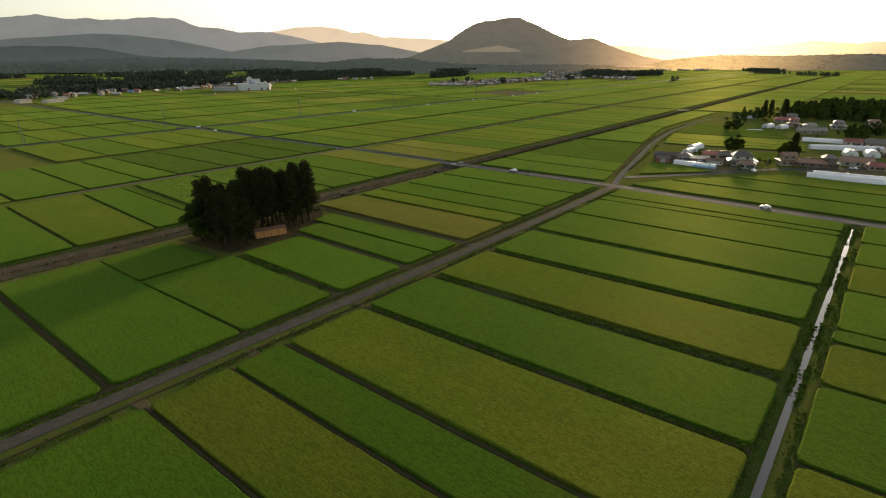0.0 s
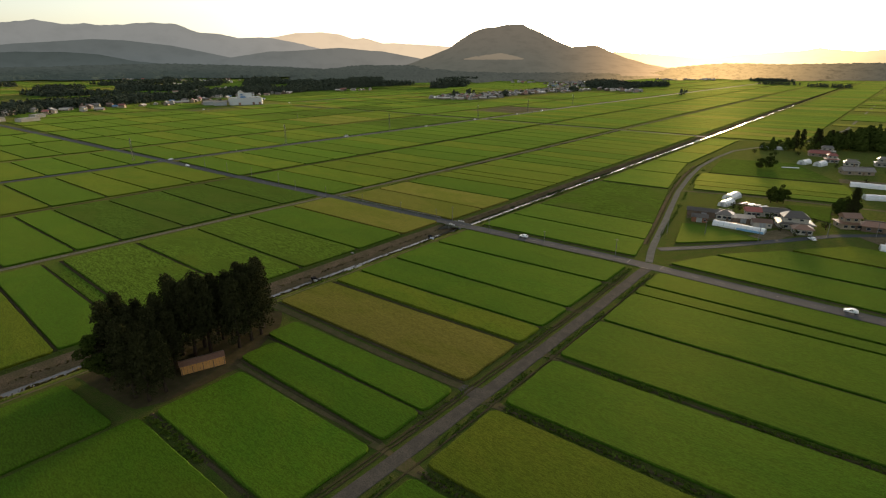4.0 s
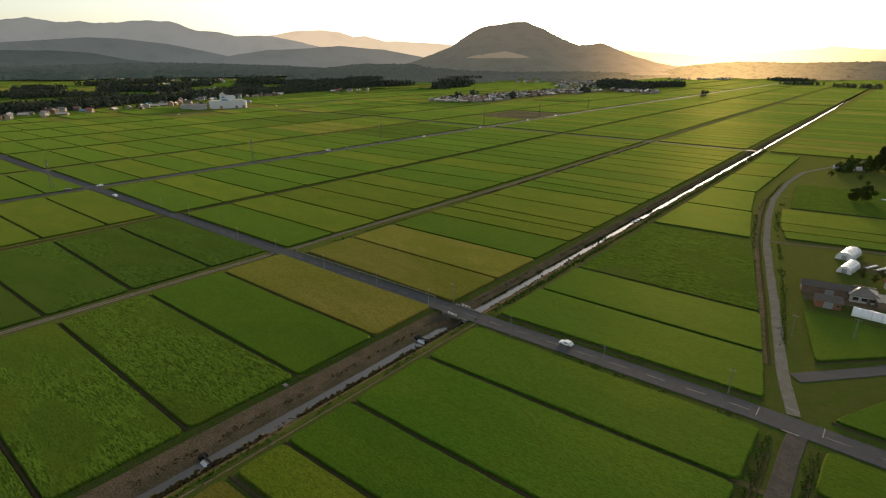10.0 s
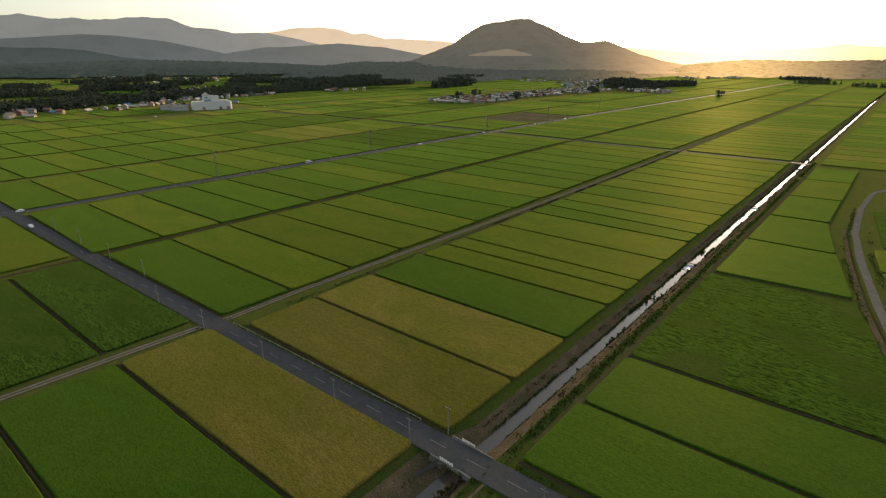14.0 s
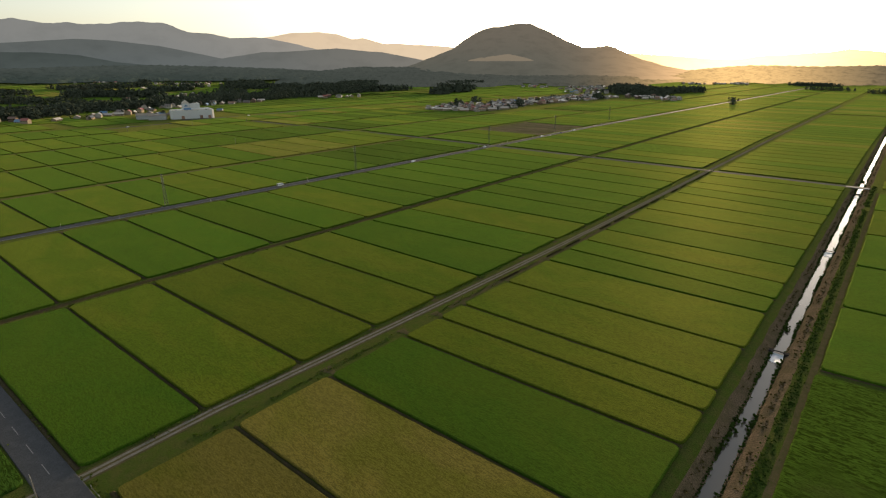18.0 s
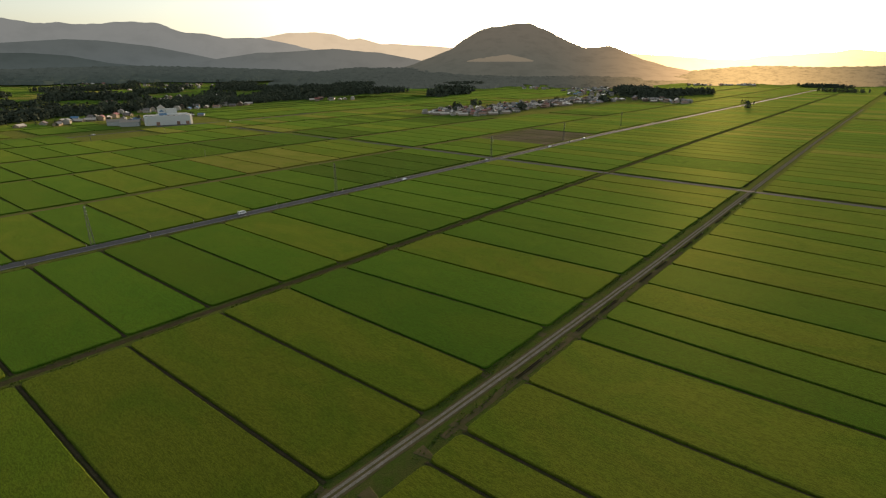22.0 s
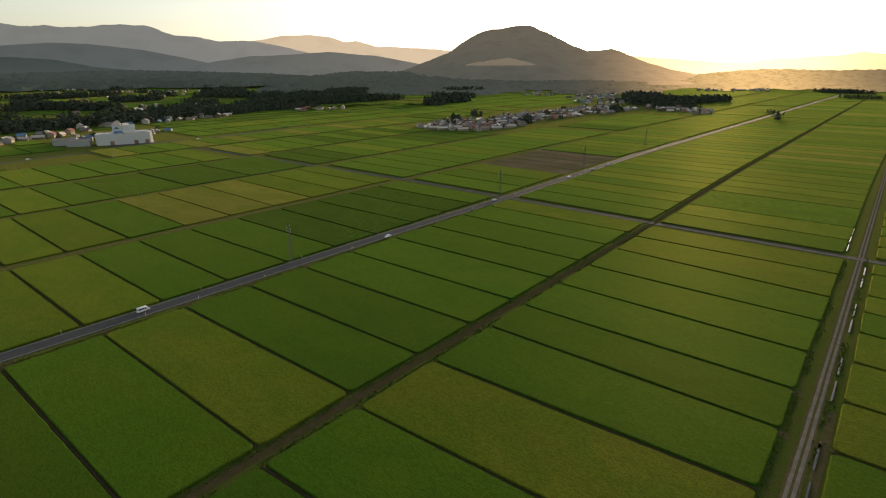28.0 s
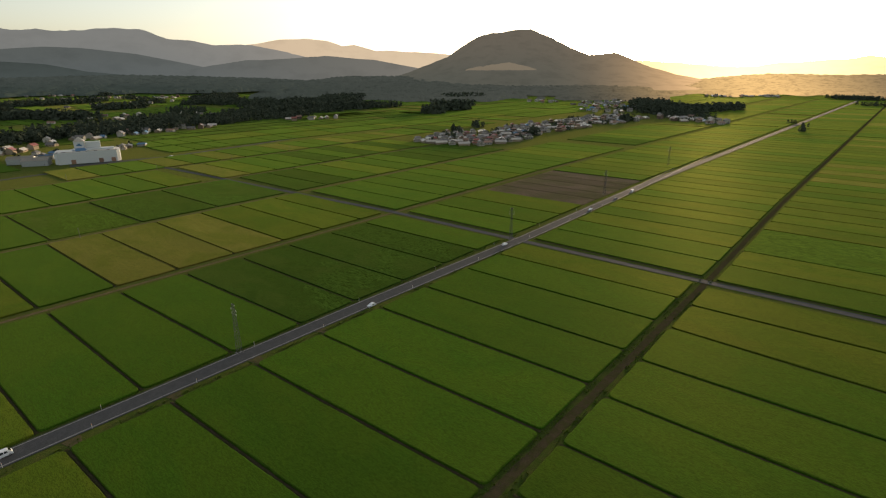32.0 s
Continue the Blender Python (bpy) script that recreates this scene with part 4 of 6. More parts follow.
class Placer:
    """Hands out the first-built thing once, then copies of it."""

    def __init__(self, kinds):
        self.kinds, self.used = kinds, set()

    def put(self, i, x, y, turn=0.0, z=0.0, size=1.0):
        ob = self.kinds[i]
        m = pose(x, y, z, 0, 0, turn)
        if i in self.used:
            new_ob = copy_thing(ob, m)
        else:
            self.used.add(i)
            ob.matrix_world = m
            new_ob = ob
        return new_ob


cedars, broads, bushes = Placer(CEDARS), Placer(BROADS), Placer(BUSHES)
rng = random.Random(5)
placed = []
for _ in range(900):
    f = rng.random()
    y = 78 + 45 * f
    lo, hi = -173 + 4 * f, -149 - 11 * f
    x = rng.uniform(lo, hi)
    if x > -160 and 86 < y < 107:
        continue
    if all((x - a) ** 2 + (y - b) ** 2 > 3.7 ** 2 for a, b in placed) and len(placed) < 62:
        placed.append((x, y))
        tall = (0, 2, 1, 0, 2) if y > 95 else (1, 3, 4, 2, 4)
        cedars.put(tall[len(placed) % 5], x, y, rng.uniform(0, 360))
for x, y in ((-171, 80), (-174, 84), (-168, 90), (-168, 77), (-170, 96)):
    broads.put(rng.randrange(3), x, y, rng.uniform(0, 360))

rim = []
corners = [(-176.5, 72), (-149, 76.5), (-146.5, 84), (-147, 103), (-159.5, 124.5), (-168, 131), (-174.5, 128)]
for (x0, y0), (x1, y1) in zip(corners, corners[1:] + corners[:1]):
    k = max(1, int(math.hypot(x1 - x0, y1 - y0) / 2.5))
    for i in range(k):
        x, y = x0 + (x1 - x0) * i / k, y0 + (y1 - y0) * i / k
        rim.append((x + 0.7 * noise.noise((x * 0.4, y * 0.4, 3)), y + 0.7 * noise.noise((x * 0.4, y * 0.4, 9)), 0.06))
thing("grove_floor", mesh_of("grove_floor", rim, [tuple(range(len(rim)))], M_LITTER), "brown leaf litter under the grove", "ground", kind="structure")


def grove_shed():
    ob = tagged(new("shrine_shed"), "low shed of orange boards under the grove's cedars", "shed")
    for x in (-1.9, 1.82):
        for i in range(14):
            y = -5.6 + i * 0.82
            part("board", box(bmesh.new(), x, x + 0.08, y, y + 0.76, 0, 2.5), M_ORANGE, ob)
    bm = bmesh.new()
    box(bm, -1.8, 1.8, -5.5, 5.7, 0, 2.45)
    part("core", bm, M_WOODWALL, ob)
    for s in (-1, 1):
        bm = bmesh.new()
        vs = [bm.verts.new(c) for c in ((s * 1.95, -5.9, 2.5), (s * 1.95, 6.0, 2.5), (0, 6.0, 3.3), (0, -5.9, 3.3))]
        fc = bm.faces.new(vs if s > 0 else vs[::-1])
        bmesh.ops.solidify(bm, geom=[fc], thickness=0.1)
        part("roof_slope", bm, M_BROWNROOF, ob, "rusty brown roof slope")
    for y in (-5.4, -2.7, 0, 2.7, 5.5):
        bm = bmesh.new()
        rod(bm, (2.3, y, 0), (2.3, y, 2.35), 0.09)
        part("post", bm, M_WOODWALL, ob)
    ob.matrix_world = pose(-155.4, 96.8, 0.05, 0, 0, -18)


grove_shed()


# ---- woods further off ----
def woods(patches, seed, label, tris=26, leaf=1.0, material=None):
    """Distant woods as one object: many ragged crowns of flat sprays over stems hidden inside."""
    rng = random.Random(seed)
    verts, faces = [], []
    for cx, cy, rx, ry, count, h, turn in patches:
        ct, st = math.cos(radians(turn)), math.sin(radians(turn))
        for _ in range(count):
            a, r = rng.uniform(0, 2 * math.pi), rng.random() ** 0.5
            u, w = math.cos(a) * r * rx, math.sin(a) * r * ry
            x, y = cx + u * ct - w * st, cy + u * st + w * ct
            hh = h * rng.uniform(0.6, 1.15)
            wide = hh * rng.uniform(0.22, 0.36)
            pointed = rng.random() < 0.5
            for k in range(tris):
                f = rng.random()
                z = hh * (0.12 + 0.88 * f)
                rad = wide * ((1 - f) ** 0.7 if pointed else math.sin(math.pi * (0.12 + 0.86 * f))) * rng.uniform(0.75, 1.1)
                t = rng.uniform(0, 2 * math.pi)
                o = Vector((x + math.cos(t) * rad, y + math.sin(t) * rad, z))
                s = wide * leaf * rng.uniform(0.35, 0.6)
                e = Vector((-math.sin(t), math.cos(t), rng.uniform(-0.4, 0.4))) * s
                g = Vector((math.cos(t) * 0.5, math.sin(t) * 0.5, -0.9)) * s
                b = len(verts)
                verts += [o - e, o + e, o + e * 0.6 + g, o - e * 0.5 + g]
                faces.append((b, b + 1, b + 2, b + 3))
    return thing("woods", mesh_of("woods", verts, faces, material or M_HAZEWOODS), label, "woods", kind="stuff")


woods([(60, 720, 120, 62, 620, 17, 8), (-62, 672, 22, 10, 30, 15, 0), (-95, 640, 26, 8, 26, 11, 10), (-33, 397, 5, 4, 9, 9, 0), (-8, 530, 9, 6, 14, 8, 0), (4, 558, 8, 6, 10, 9, 0), (-112, 622, 6, 5, 7, 8, 0), (130, 520, 60, 40, 90, 12, 0)], 71, "dark cedar wood behind the farmhouses", 110, 0.5, M_BROAD)
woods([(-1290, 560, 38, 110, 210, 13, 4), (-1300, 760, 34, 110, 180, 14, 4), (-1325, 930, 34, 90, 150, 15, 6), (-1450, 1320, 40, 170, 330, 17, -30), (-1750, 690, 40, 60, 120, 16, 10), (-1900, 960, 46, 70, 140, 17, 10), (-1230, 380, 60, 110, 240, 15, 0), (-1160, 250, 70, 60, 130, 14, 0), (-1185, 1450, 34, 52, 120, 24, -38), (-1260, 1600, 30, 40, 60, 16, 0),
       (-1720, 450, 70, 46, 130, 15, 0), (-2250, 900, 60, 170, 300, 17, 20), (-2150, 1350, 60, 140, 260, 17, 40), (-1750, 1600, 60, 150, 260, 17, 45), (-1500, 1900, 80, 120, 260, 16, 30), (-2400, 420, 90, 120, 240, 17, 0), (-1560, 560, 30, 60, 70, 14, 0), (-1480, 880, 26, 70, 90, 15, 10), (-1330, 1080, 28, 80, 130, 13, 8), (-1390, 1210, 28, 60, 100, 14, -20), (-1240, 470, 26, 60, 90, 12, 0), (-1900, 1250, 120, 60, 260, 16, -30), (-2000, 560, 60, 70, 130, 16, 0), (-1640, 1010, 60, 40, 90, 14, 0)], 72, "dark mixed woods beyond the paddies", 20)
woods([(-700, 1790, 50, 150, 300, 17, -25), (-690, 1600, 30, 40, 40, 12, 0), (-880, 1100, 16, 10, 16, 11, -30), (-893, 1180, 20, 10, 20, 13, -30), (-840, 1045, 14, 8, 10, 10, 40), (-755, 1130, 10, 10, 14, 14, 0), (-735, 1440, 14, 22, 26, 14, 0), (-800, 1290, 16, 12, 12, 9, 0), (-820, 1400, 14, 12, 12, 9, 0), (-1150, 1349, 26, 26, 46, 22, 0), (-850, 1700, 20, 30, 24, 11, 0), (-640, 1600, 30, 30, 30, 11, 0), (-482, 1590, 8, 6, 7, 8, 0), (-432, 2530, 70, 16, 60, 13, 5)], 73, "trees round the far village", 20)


def belt(points, depth, h, gap=17):
    """Patches of wood along a line of (x, y), reaching depth metres to its west."""
    out = []
    for (x0, y0), (x1, y1) in zip(points, points[1:]):
        k = max(1, int(math.hypot(x1 - x0, y1 - y0) / 26))
        for i in range(k):
            x, y = x0 + (x1 - x0) * i / k, y0 + (y1 - y0) * i / k
            d = depth * (1 + 0.5 * noise.noise((x * 0.01, y * 0.01, h)))
            out.append((x - d / 2, y, d / 2, 22, int(d * 44 * 3 / (gap * gap)), h * (1 + 0.25 * noise.noise((x * 0.02, y * 0.02, 4.0))), 0))
    return out


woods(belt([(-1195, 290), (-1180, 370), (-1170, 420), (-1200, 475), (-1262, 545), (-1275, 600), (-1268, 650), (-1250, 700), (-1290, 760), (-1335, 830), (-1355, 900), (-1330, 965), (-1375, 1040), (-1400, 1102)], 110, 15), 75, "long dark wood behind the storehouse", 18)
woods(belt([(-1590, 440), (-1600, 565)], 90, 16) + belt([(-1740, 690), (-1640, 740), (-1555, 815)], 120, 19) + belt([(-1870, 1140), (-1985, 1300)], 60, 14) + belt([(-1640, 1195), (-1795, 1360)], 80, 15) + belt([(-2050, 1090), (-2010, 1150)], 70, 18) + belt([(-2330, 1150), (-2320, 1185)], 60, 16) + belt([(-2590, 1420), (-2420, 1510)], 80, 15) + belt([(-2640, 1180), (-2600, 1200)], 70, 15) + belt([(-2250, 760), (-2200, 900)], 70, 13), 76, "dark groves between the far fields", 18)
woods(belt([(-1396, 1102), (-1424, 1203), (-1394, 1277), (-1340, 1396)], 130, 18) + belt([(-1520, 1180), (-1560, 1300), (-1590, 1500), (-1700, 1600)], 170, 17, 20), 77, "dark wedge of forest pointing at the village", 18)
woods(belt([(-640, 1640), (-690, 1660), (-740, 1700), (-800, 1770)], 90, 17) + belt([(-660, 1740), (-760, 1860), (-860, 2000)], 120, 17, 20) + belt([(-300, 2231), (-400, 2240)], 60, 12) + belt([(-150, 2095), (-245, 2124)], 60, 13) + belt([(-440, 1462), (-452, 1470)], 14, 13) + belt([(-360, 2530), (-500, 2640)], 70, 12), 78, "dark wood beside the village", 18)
# haze and sunset glow put into the far canopy's emission colour
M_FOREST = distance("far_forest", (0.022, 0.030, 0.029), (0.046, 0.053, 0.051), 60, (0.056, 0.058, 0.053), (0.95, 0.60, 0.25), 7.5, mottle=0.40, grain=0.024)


def canopy(az0, az1, d0, d1, seed, label, h=13, gaps=0.5):
    """A far forest: an uneven canopy with clearings, on the plain and the lower slopes."""
    verts, faces = [], []
    na, nd = int((az1 - az0) * 5), int((d1 - d0) / 26)
    for j in range(nd + 1):
        d = d0 + (d1 - d0) * j / nd
        for i in range(na + 1):
            a = radians(az0 + (az1 - az0) * i / na)
            far = d + (1 - j / nd) * 260 * (noise.noise((a * 14, seed, 0.5)) + 0.5 * noise.noise((a * 50, seed, 2.5)))
            x, y = -math.sin(a) * far, math.cos(a) * far
            x += 9 * noise.noise((x * 0.1, y * 0.1, seed))
            rise = 45 * max(0.0, (d - 2500) / 1500) ** 1.5 * min(1.0, i / na * 5, (1 - i / na) * 5) * (1 + 0.7 * noise.noise((x * 0.0013, y * 0.0013, seed)))
            open_ = noise.noise((x * 0.0028, y * 0.0028, seed + 3))
            side = min(1.0, i / na * 6, (1 - i / na) * 6)
            open_ += 0.9 * (side - 1)
            cut = 1.0 if open_ > -gaps + 0.35 * (2600 - d) / 900 else 0.0
            if i < 3 or i > na - 3:
                cut, rise = 0.0, -3.0
            z = (h * (0.75 + 0.5 * noise.noise((x * 0.11, y * 0.11, 2))) * cut + 4.5 * noise.noise((x * 0.3, y * 0.3, 8)) * cut) if 0 < i < na and 0 < j else -1
            verts.append((x, y, rise + max(z, -1)))
    w = na + 1
    for j in range(nd):
        for i in range(na):
            faces.append((j * w + i, (j + 1) * w + i, (j + 1) * w + i + 1, j * w + i + 1))
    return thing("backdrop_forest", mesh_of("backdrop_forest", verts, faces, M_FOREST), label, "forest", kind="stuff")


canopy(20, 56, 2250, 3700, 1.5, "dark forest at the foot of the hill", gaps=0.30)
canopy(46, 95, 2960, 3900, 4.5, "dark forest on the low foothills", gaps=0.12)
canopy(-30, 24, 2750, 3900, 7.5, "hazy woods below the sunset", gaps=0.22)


# ---- houses ----
def hip_roof(bm, x0, x1, y0, y1, z, rise, hip=0.5, eave=0.7):
    """A roof with its ridge along x: gable where hip is 0, hipped towards 1."""
    x0, x1, y0, y1 = x0 - eave, x1 + eave, y0 - eave, y1 + eave
    ym, c = (y0 + y1) / 2, (y1 - y0) / 2 * hip
    lo = [bm.verts.new(q) for q in ((x0, y0, z), (x1, y0, z), (x1, y1, z), (x0, y1, z))]
    un = [bm.verts.new((q.co.x, q.co.y, z - 0.18)) for q in lo]
    r0, r1 = bm.verts.new((x0 + c, ym, z + rise)), bm.verts.new((x1 - c, ym, z + rise))
    bm.faces.new((lo[0], lo[1], r1, r0))
    bm.faces.new((lo[2], lo[3], r0, r1))
    bm.faces.new((lo[1], lo[2], r1))
    bm.faces.new((lo[3], lo[0], r0))
    bm.faces.new(un[::-1])
    for i in range(4):
        j = (i + 1) % 4
        bm.faces.new((un[i], un[j], lo[j], lo[i]))
    return bm


def window(ob, x, y, z, w, h, axis):
    """A framed pane on a wall; axis: 'x' where the wall faces along x."""
    bm = bmesh.new()
    if axis == 'x':
        box(bm, x - 0.05, x + 0.05, y - w / 2, y + w / 2, z, z + h)
    else:
        box(bm, x - w / 2, x + w / 2, y - 0.05, y + 0.05, z, z + h)
    fr = part("window", bm, M_STEEL, ob)
    bm = bmesh.new()
    if axis == 'x':
        box(bm, x - 0.075, x + 0.075, y - w / 2 + 0.08, y + w / 2 - 0.08, z + 0.08, z + h - 0.08)
    else:
        box(bm, x - w / 2 + 0.08, x + w / 2 - 0.08, y - 0.075, y + 0.075, z + 0.08, z + h - 0.08)
    part("pane", bm, M_GLASS, fr)


def house(name, w, d, floors, wall, roof, label, hip=0.6, porch=True, category="house"):
    """A farmhouse or town house round its own origin, the front towards -y."""
    ob = tagged(new(name), label, category)
    h = 2.9
    bm = bmesh.new()
    box(bm, -w / 2, w / 2, -d / 2, d / 2, 0, h)
    part("wall", bm, wall, ob)
    if floors == 2:
        bm = bmesh.new()
        hip_roof(bm, -w / 2, w / 2, -d / 2, d / 2, h, 1.1, 0.9, 0.9)
        part("lower_roof", bm, roof, ob)
        bm = bmesh.new()
        box(bm, -w * 0.36, w * 0.36, -d * 0.36, d * 0.36, h, h + 2.9)
        part("upper_wall", bm, wall, ob)
        bm = bmesh.new()
        hip_roof(bm, -w * 0.36, w * 0.36, -d * 0.36, d * 0.36, h + 2.9, d * 0.24, hip)
        part("roof", bm, roof, ob)
        for x in (-w * 0.2, w * 0.15):
            window(ob, x, -d * 0.36, h + 1.3, 1.7, 1.1, 'y')
        window(ob, -w * 0.36, 0, h + 1.3, 1.3, 1.0, 'x')
    else:
        bm = bmesh.new()
        hip_roof(bm, -w / 2, w / 2, -d / 2, d / 2, h, d * 0.27, hip)
        part("roof", bm, roof, ob)
        bm = bmesh.new()
        box(bm, -w / 2 + 0.6, w / 2 - 0.6, -0.14, 0.14, h + d * 0.27 + 0.02, h + d * 0.27 + 0.4, 0.06)
        part("ridge_cap", bm, M_TILE, ob)
    for x in (-w * 0.3, w * 0.02, w * 0.32):
        window(ob, x, -d / 2, 0.8, 1.8, 1.3, 'y')
    window(ob, -w / 2, 0, 0.9, 1.4, 1.1, 'x')
    if porch:
        bm = bmesh.new()
        box(bm, w * 0.12, w * 0.12 + 1.2, -d / 2 - 0.05, -d / 2 + 0.02, 0, 2.05)
        part("door", bm, M_WOODWALL, ob)
    return ob


def shed(name, w, d, h, wall, roof, label, rise=1.2, gable=True):
    ob = tagged(new(name), label, "shed")
    bm = bmesh.new()
    box(bm, -w / 2, w / 2, -d / 2, d / 2, 0, h)
    if gable:
        for s in (-1, 1):
            vs = [bm.verts.new(c) for c in ((s * w / 2, -d / 2, h), (s * w / 2, d / 2, h), (s * w / 2, 0, h + rise * 0.9))]
            bm.faces.new(vs if s > 0 else vs[::-1])
    part("wall", bm, wall, ob)
    for s in ((-1, 1) if gable else (1,)):
        bm = bmesh.new()
        if gable:
            vs = [(-w / 2 - 0.5, s * (d / 2 + 0.5), h - 0.15), (w / 2 + 0.5, s * (d / 2 + 0.5), h - 0.15), (w / 2 + 0.5, 0, h + rise), (-w / 2 - 0.5, 0, h + rise)]
        else:
            vs = [(-w / 2 - 0.4, -d / 2 - 0.4, h), (w / 2 + 0.4, -d / 2 - 0.4, h), (w / 2 + 0.4, d / 2 + 0.4, h + rise), (-w / 2 - 0.4, d / 2 + 0.4, h + rise)]
        vv = [bm.verts.new(c) for c in vs]
        fc = bm.faces.new(vv if s < 0 or not gable else vv[::-1])
        bmesh.ops.solidify(bm, geom=[fc], thickness=0.09)
        part("roof_slope", bm, roof, ob)
    bm = bmesh.new()
    box(bm, -1.4, 1.4, -d / 2 - 0.06, -d / 2 + 0.03, 0, min(2.5, h - 0.3))
    part("sliding_door", bm, M_STEEL, ob)
    window(ob, w * 0.36, -d / 2, 1.0, 1.2, 0.9, 'y')
    return ob


def greenhouse(name, length, width, h, label, film=None, ends=True):
    """An arched plastic tunnel along x: film skin, hoops and end walls."""
    ob = tagged(new(name), label, "greenhouse")
    film = film or M_FILM
    arc = [(-width / 2 * math.cos(math.pi * i / 10), h * math.sin(math.pi * i / 10) ** 0.8) for i in range(11)]
    k = max(4, int(length / 2.5))
    verts, faces = [], []
    for j in range(k + 1):
        x = -length / 2 + length * j / k
        sag = 0.04 if j % 2 else 0.0
        for y, z in arc:
            verts.append((x, y * (1 - sag), z * (1 - sag)))
    for j in range(k):
        for i in range(10):
            a = j * 11 + i
            faces.append((a, a + 11, a + 12, a + 1))
    part("film", mesh_of("film", verts, faces, film), None, ob, "taut pale plastic film")
    for s in (-1, 1):
        x = s * length / 2
        vs = [(x, y, z) for y, z in arc]
        part("end_wall", mesh_of("end_wall", vs, [tuple(range(11)) if s < 0 else tuple(range(10, -1, -1))], film), None, ob)
        bm = bmesh.new()
        box(bm, x - 0.05 - 0.02, x + 0.07, -0.9, 0.9, 0, min(2.0, h * 0.75))
        part("door", bm, M_STEEL, ob)
    for j in range(0, k + 1, max(1, k // 6)):
        x = -length / 2 + length * j / k
        bm = bmesh.new()
        for (y0, z0), (y1, z1) in zip(arc, arc[1:]):
            rod(bm, (x, y0 * 1.01, z0 * 1.01), (x, y1 * 1.01, z1 * 1.01), 0.05, 0.05, 4)
        part("hoop", bm, M_STEEL, ob)
    return ob


def at(ob, x, y, turn=0.0, z=0.02):
    ob.matrix_world = pose(x, y, z, 0, 0, turn)
    return ob


# the farm by the winding lane
at(shed("long_shed", 17, 6, 3.2, M_WOODWALL, M_TILE, "long wooden shed with a blue-grey metal roof"), -92.5, 349, 12)
at(shed("red_shed", 7.5, 6.5, 2.7, M_BRICK, M_TILE, "small red-boarded shed with a grey roof"), -91.5, 337, 12)
at(house("side_house", 8, 7, 1, M_WALL, M_TILE, "white house with a hipped grey roof", 0.9), -82.5, 350, 12)
at(shed("open_shed", 11, 5, 2.6, M_WOODWALL, M_PALEROOF, "wooden lean-to with a sunlit pale roof", 0.9, False), -73.5, 349, 22)
at(shed("dark_shed", 8.5, 7, 2.8, M_WALL, M_BROWNROOF, "white shed with a dark brown roof"), -64.5, 347, 22)
at(house("garden_house", 7, 6.5, 1, M_WALL, M_REDROOF, "small white house with a reddish roof", 0.0), -72.5, 367, 22)
at(house("long_house", 13, 6, 1, M_WALL, M_TILE, "long white outbuilding with a dark grey roof", 0.0), -63, 372, 22)
at(house("farmhouse", 15, 11, 2, M_WALL, M_TILE, "large two-storey farmhouse with white walls and tiled hipped roofs", 0.75), -51.5, 356, 20)
at(house("farm_annex", 8, 6, 1, M_WALL, M_BROWNROOF, "white annex with a brown tiled roof", 0.9), -46.5, 346, 20)
at(greenhouse("tunnel_greenhouse", 24, 4.6, 2.5, "long low plastic tunnel with a blue sheet inside"), -72, 334.5, -2)
bm = bmesh.new()
box(bm, -6, 6, -0.05, 0.05, 0, 1.1, 0.02)
at(tagged(part("blue_sheet", bm, M_BLUEFILM, None), "blue sheet hung along the low tunnel's side", "sheet"), -66.5, 331.9, -2)
at(greenhouse("arched_greenhouse", 13, 6.4, 3.4, "white arched greenhouse with a bright plastic skin"), -90.5, 401, 80)
at(greenhouse("arched_greenhouse", 12, 5.2, 3.0, "smaller white arched greenhouse beside the path"), -89, 382, 80)
at(greenhouse("arched_greenhouse", 11, 6.2, 3.6, "white arched greenhouse on the grass"), -74, 565, 72)
at(greenhouse("arched_greenhouse", 11, 6.2, 3.6, "white arched greenhouse on the grass"), -63, 564, 72)
at(greenhouse("seedling_tunnel", 12, 1.8, 0.9, "row of low pale plastic tunnels"), -79.5, 536, 24)
at(greenhouse("tunnel_greenhouse", 22, 5, 2.8, "pale plastic tunnel before the trees"), -109, 637, 10)
at(greenhouse("tunnel_greenhouse", 40, 5.4, 3.0, "long white plastic tunnel among houses"), -18, 492, 8)
at(greenhouse("tunnel_greenhouse", 44, 6.0, 3.2, "long white plastic tunnel among houses"), -8, 459, 24)
at(greenhouse("tunnel_greenhouse", 48, 5.5, 2.8, "pair of long pale plastic tunnels by the lane"), 8, 343, 7)
at(greenhouse("tunnel_greenhouse", 48, 5.5, 2.8, "pair of long pale plastic tunnels by the lane"), 10, 350, 7)
at(greenhouse("arched_greenhouse", 13, 8, 4.4, "tall bright arched greenhouse in the hamlet"), -3.5, 434, 100)
at(greenhouse("arched_greenhouse", 13, 8, 4.4, "tall bright arched greenhouse in the hamlet"), 7.5, 440, 100)
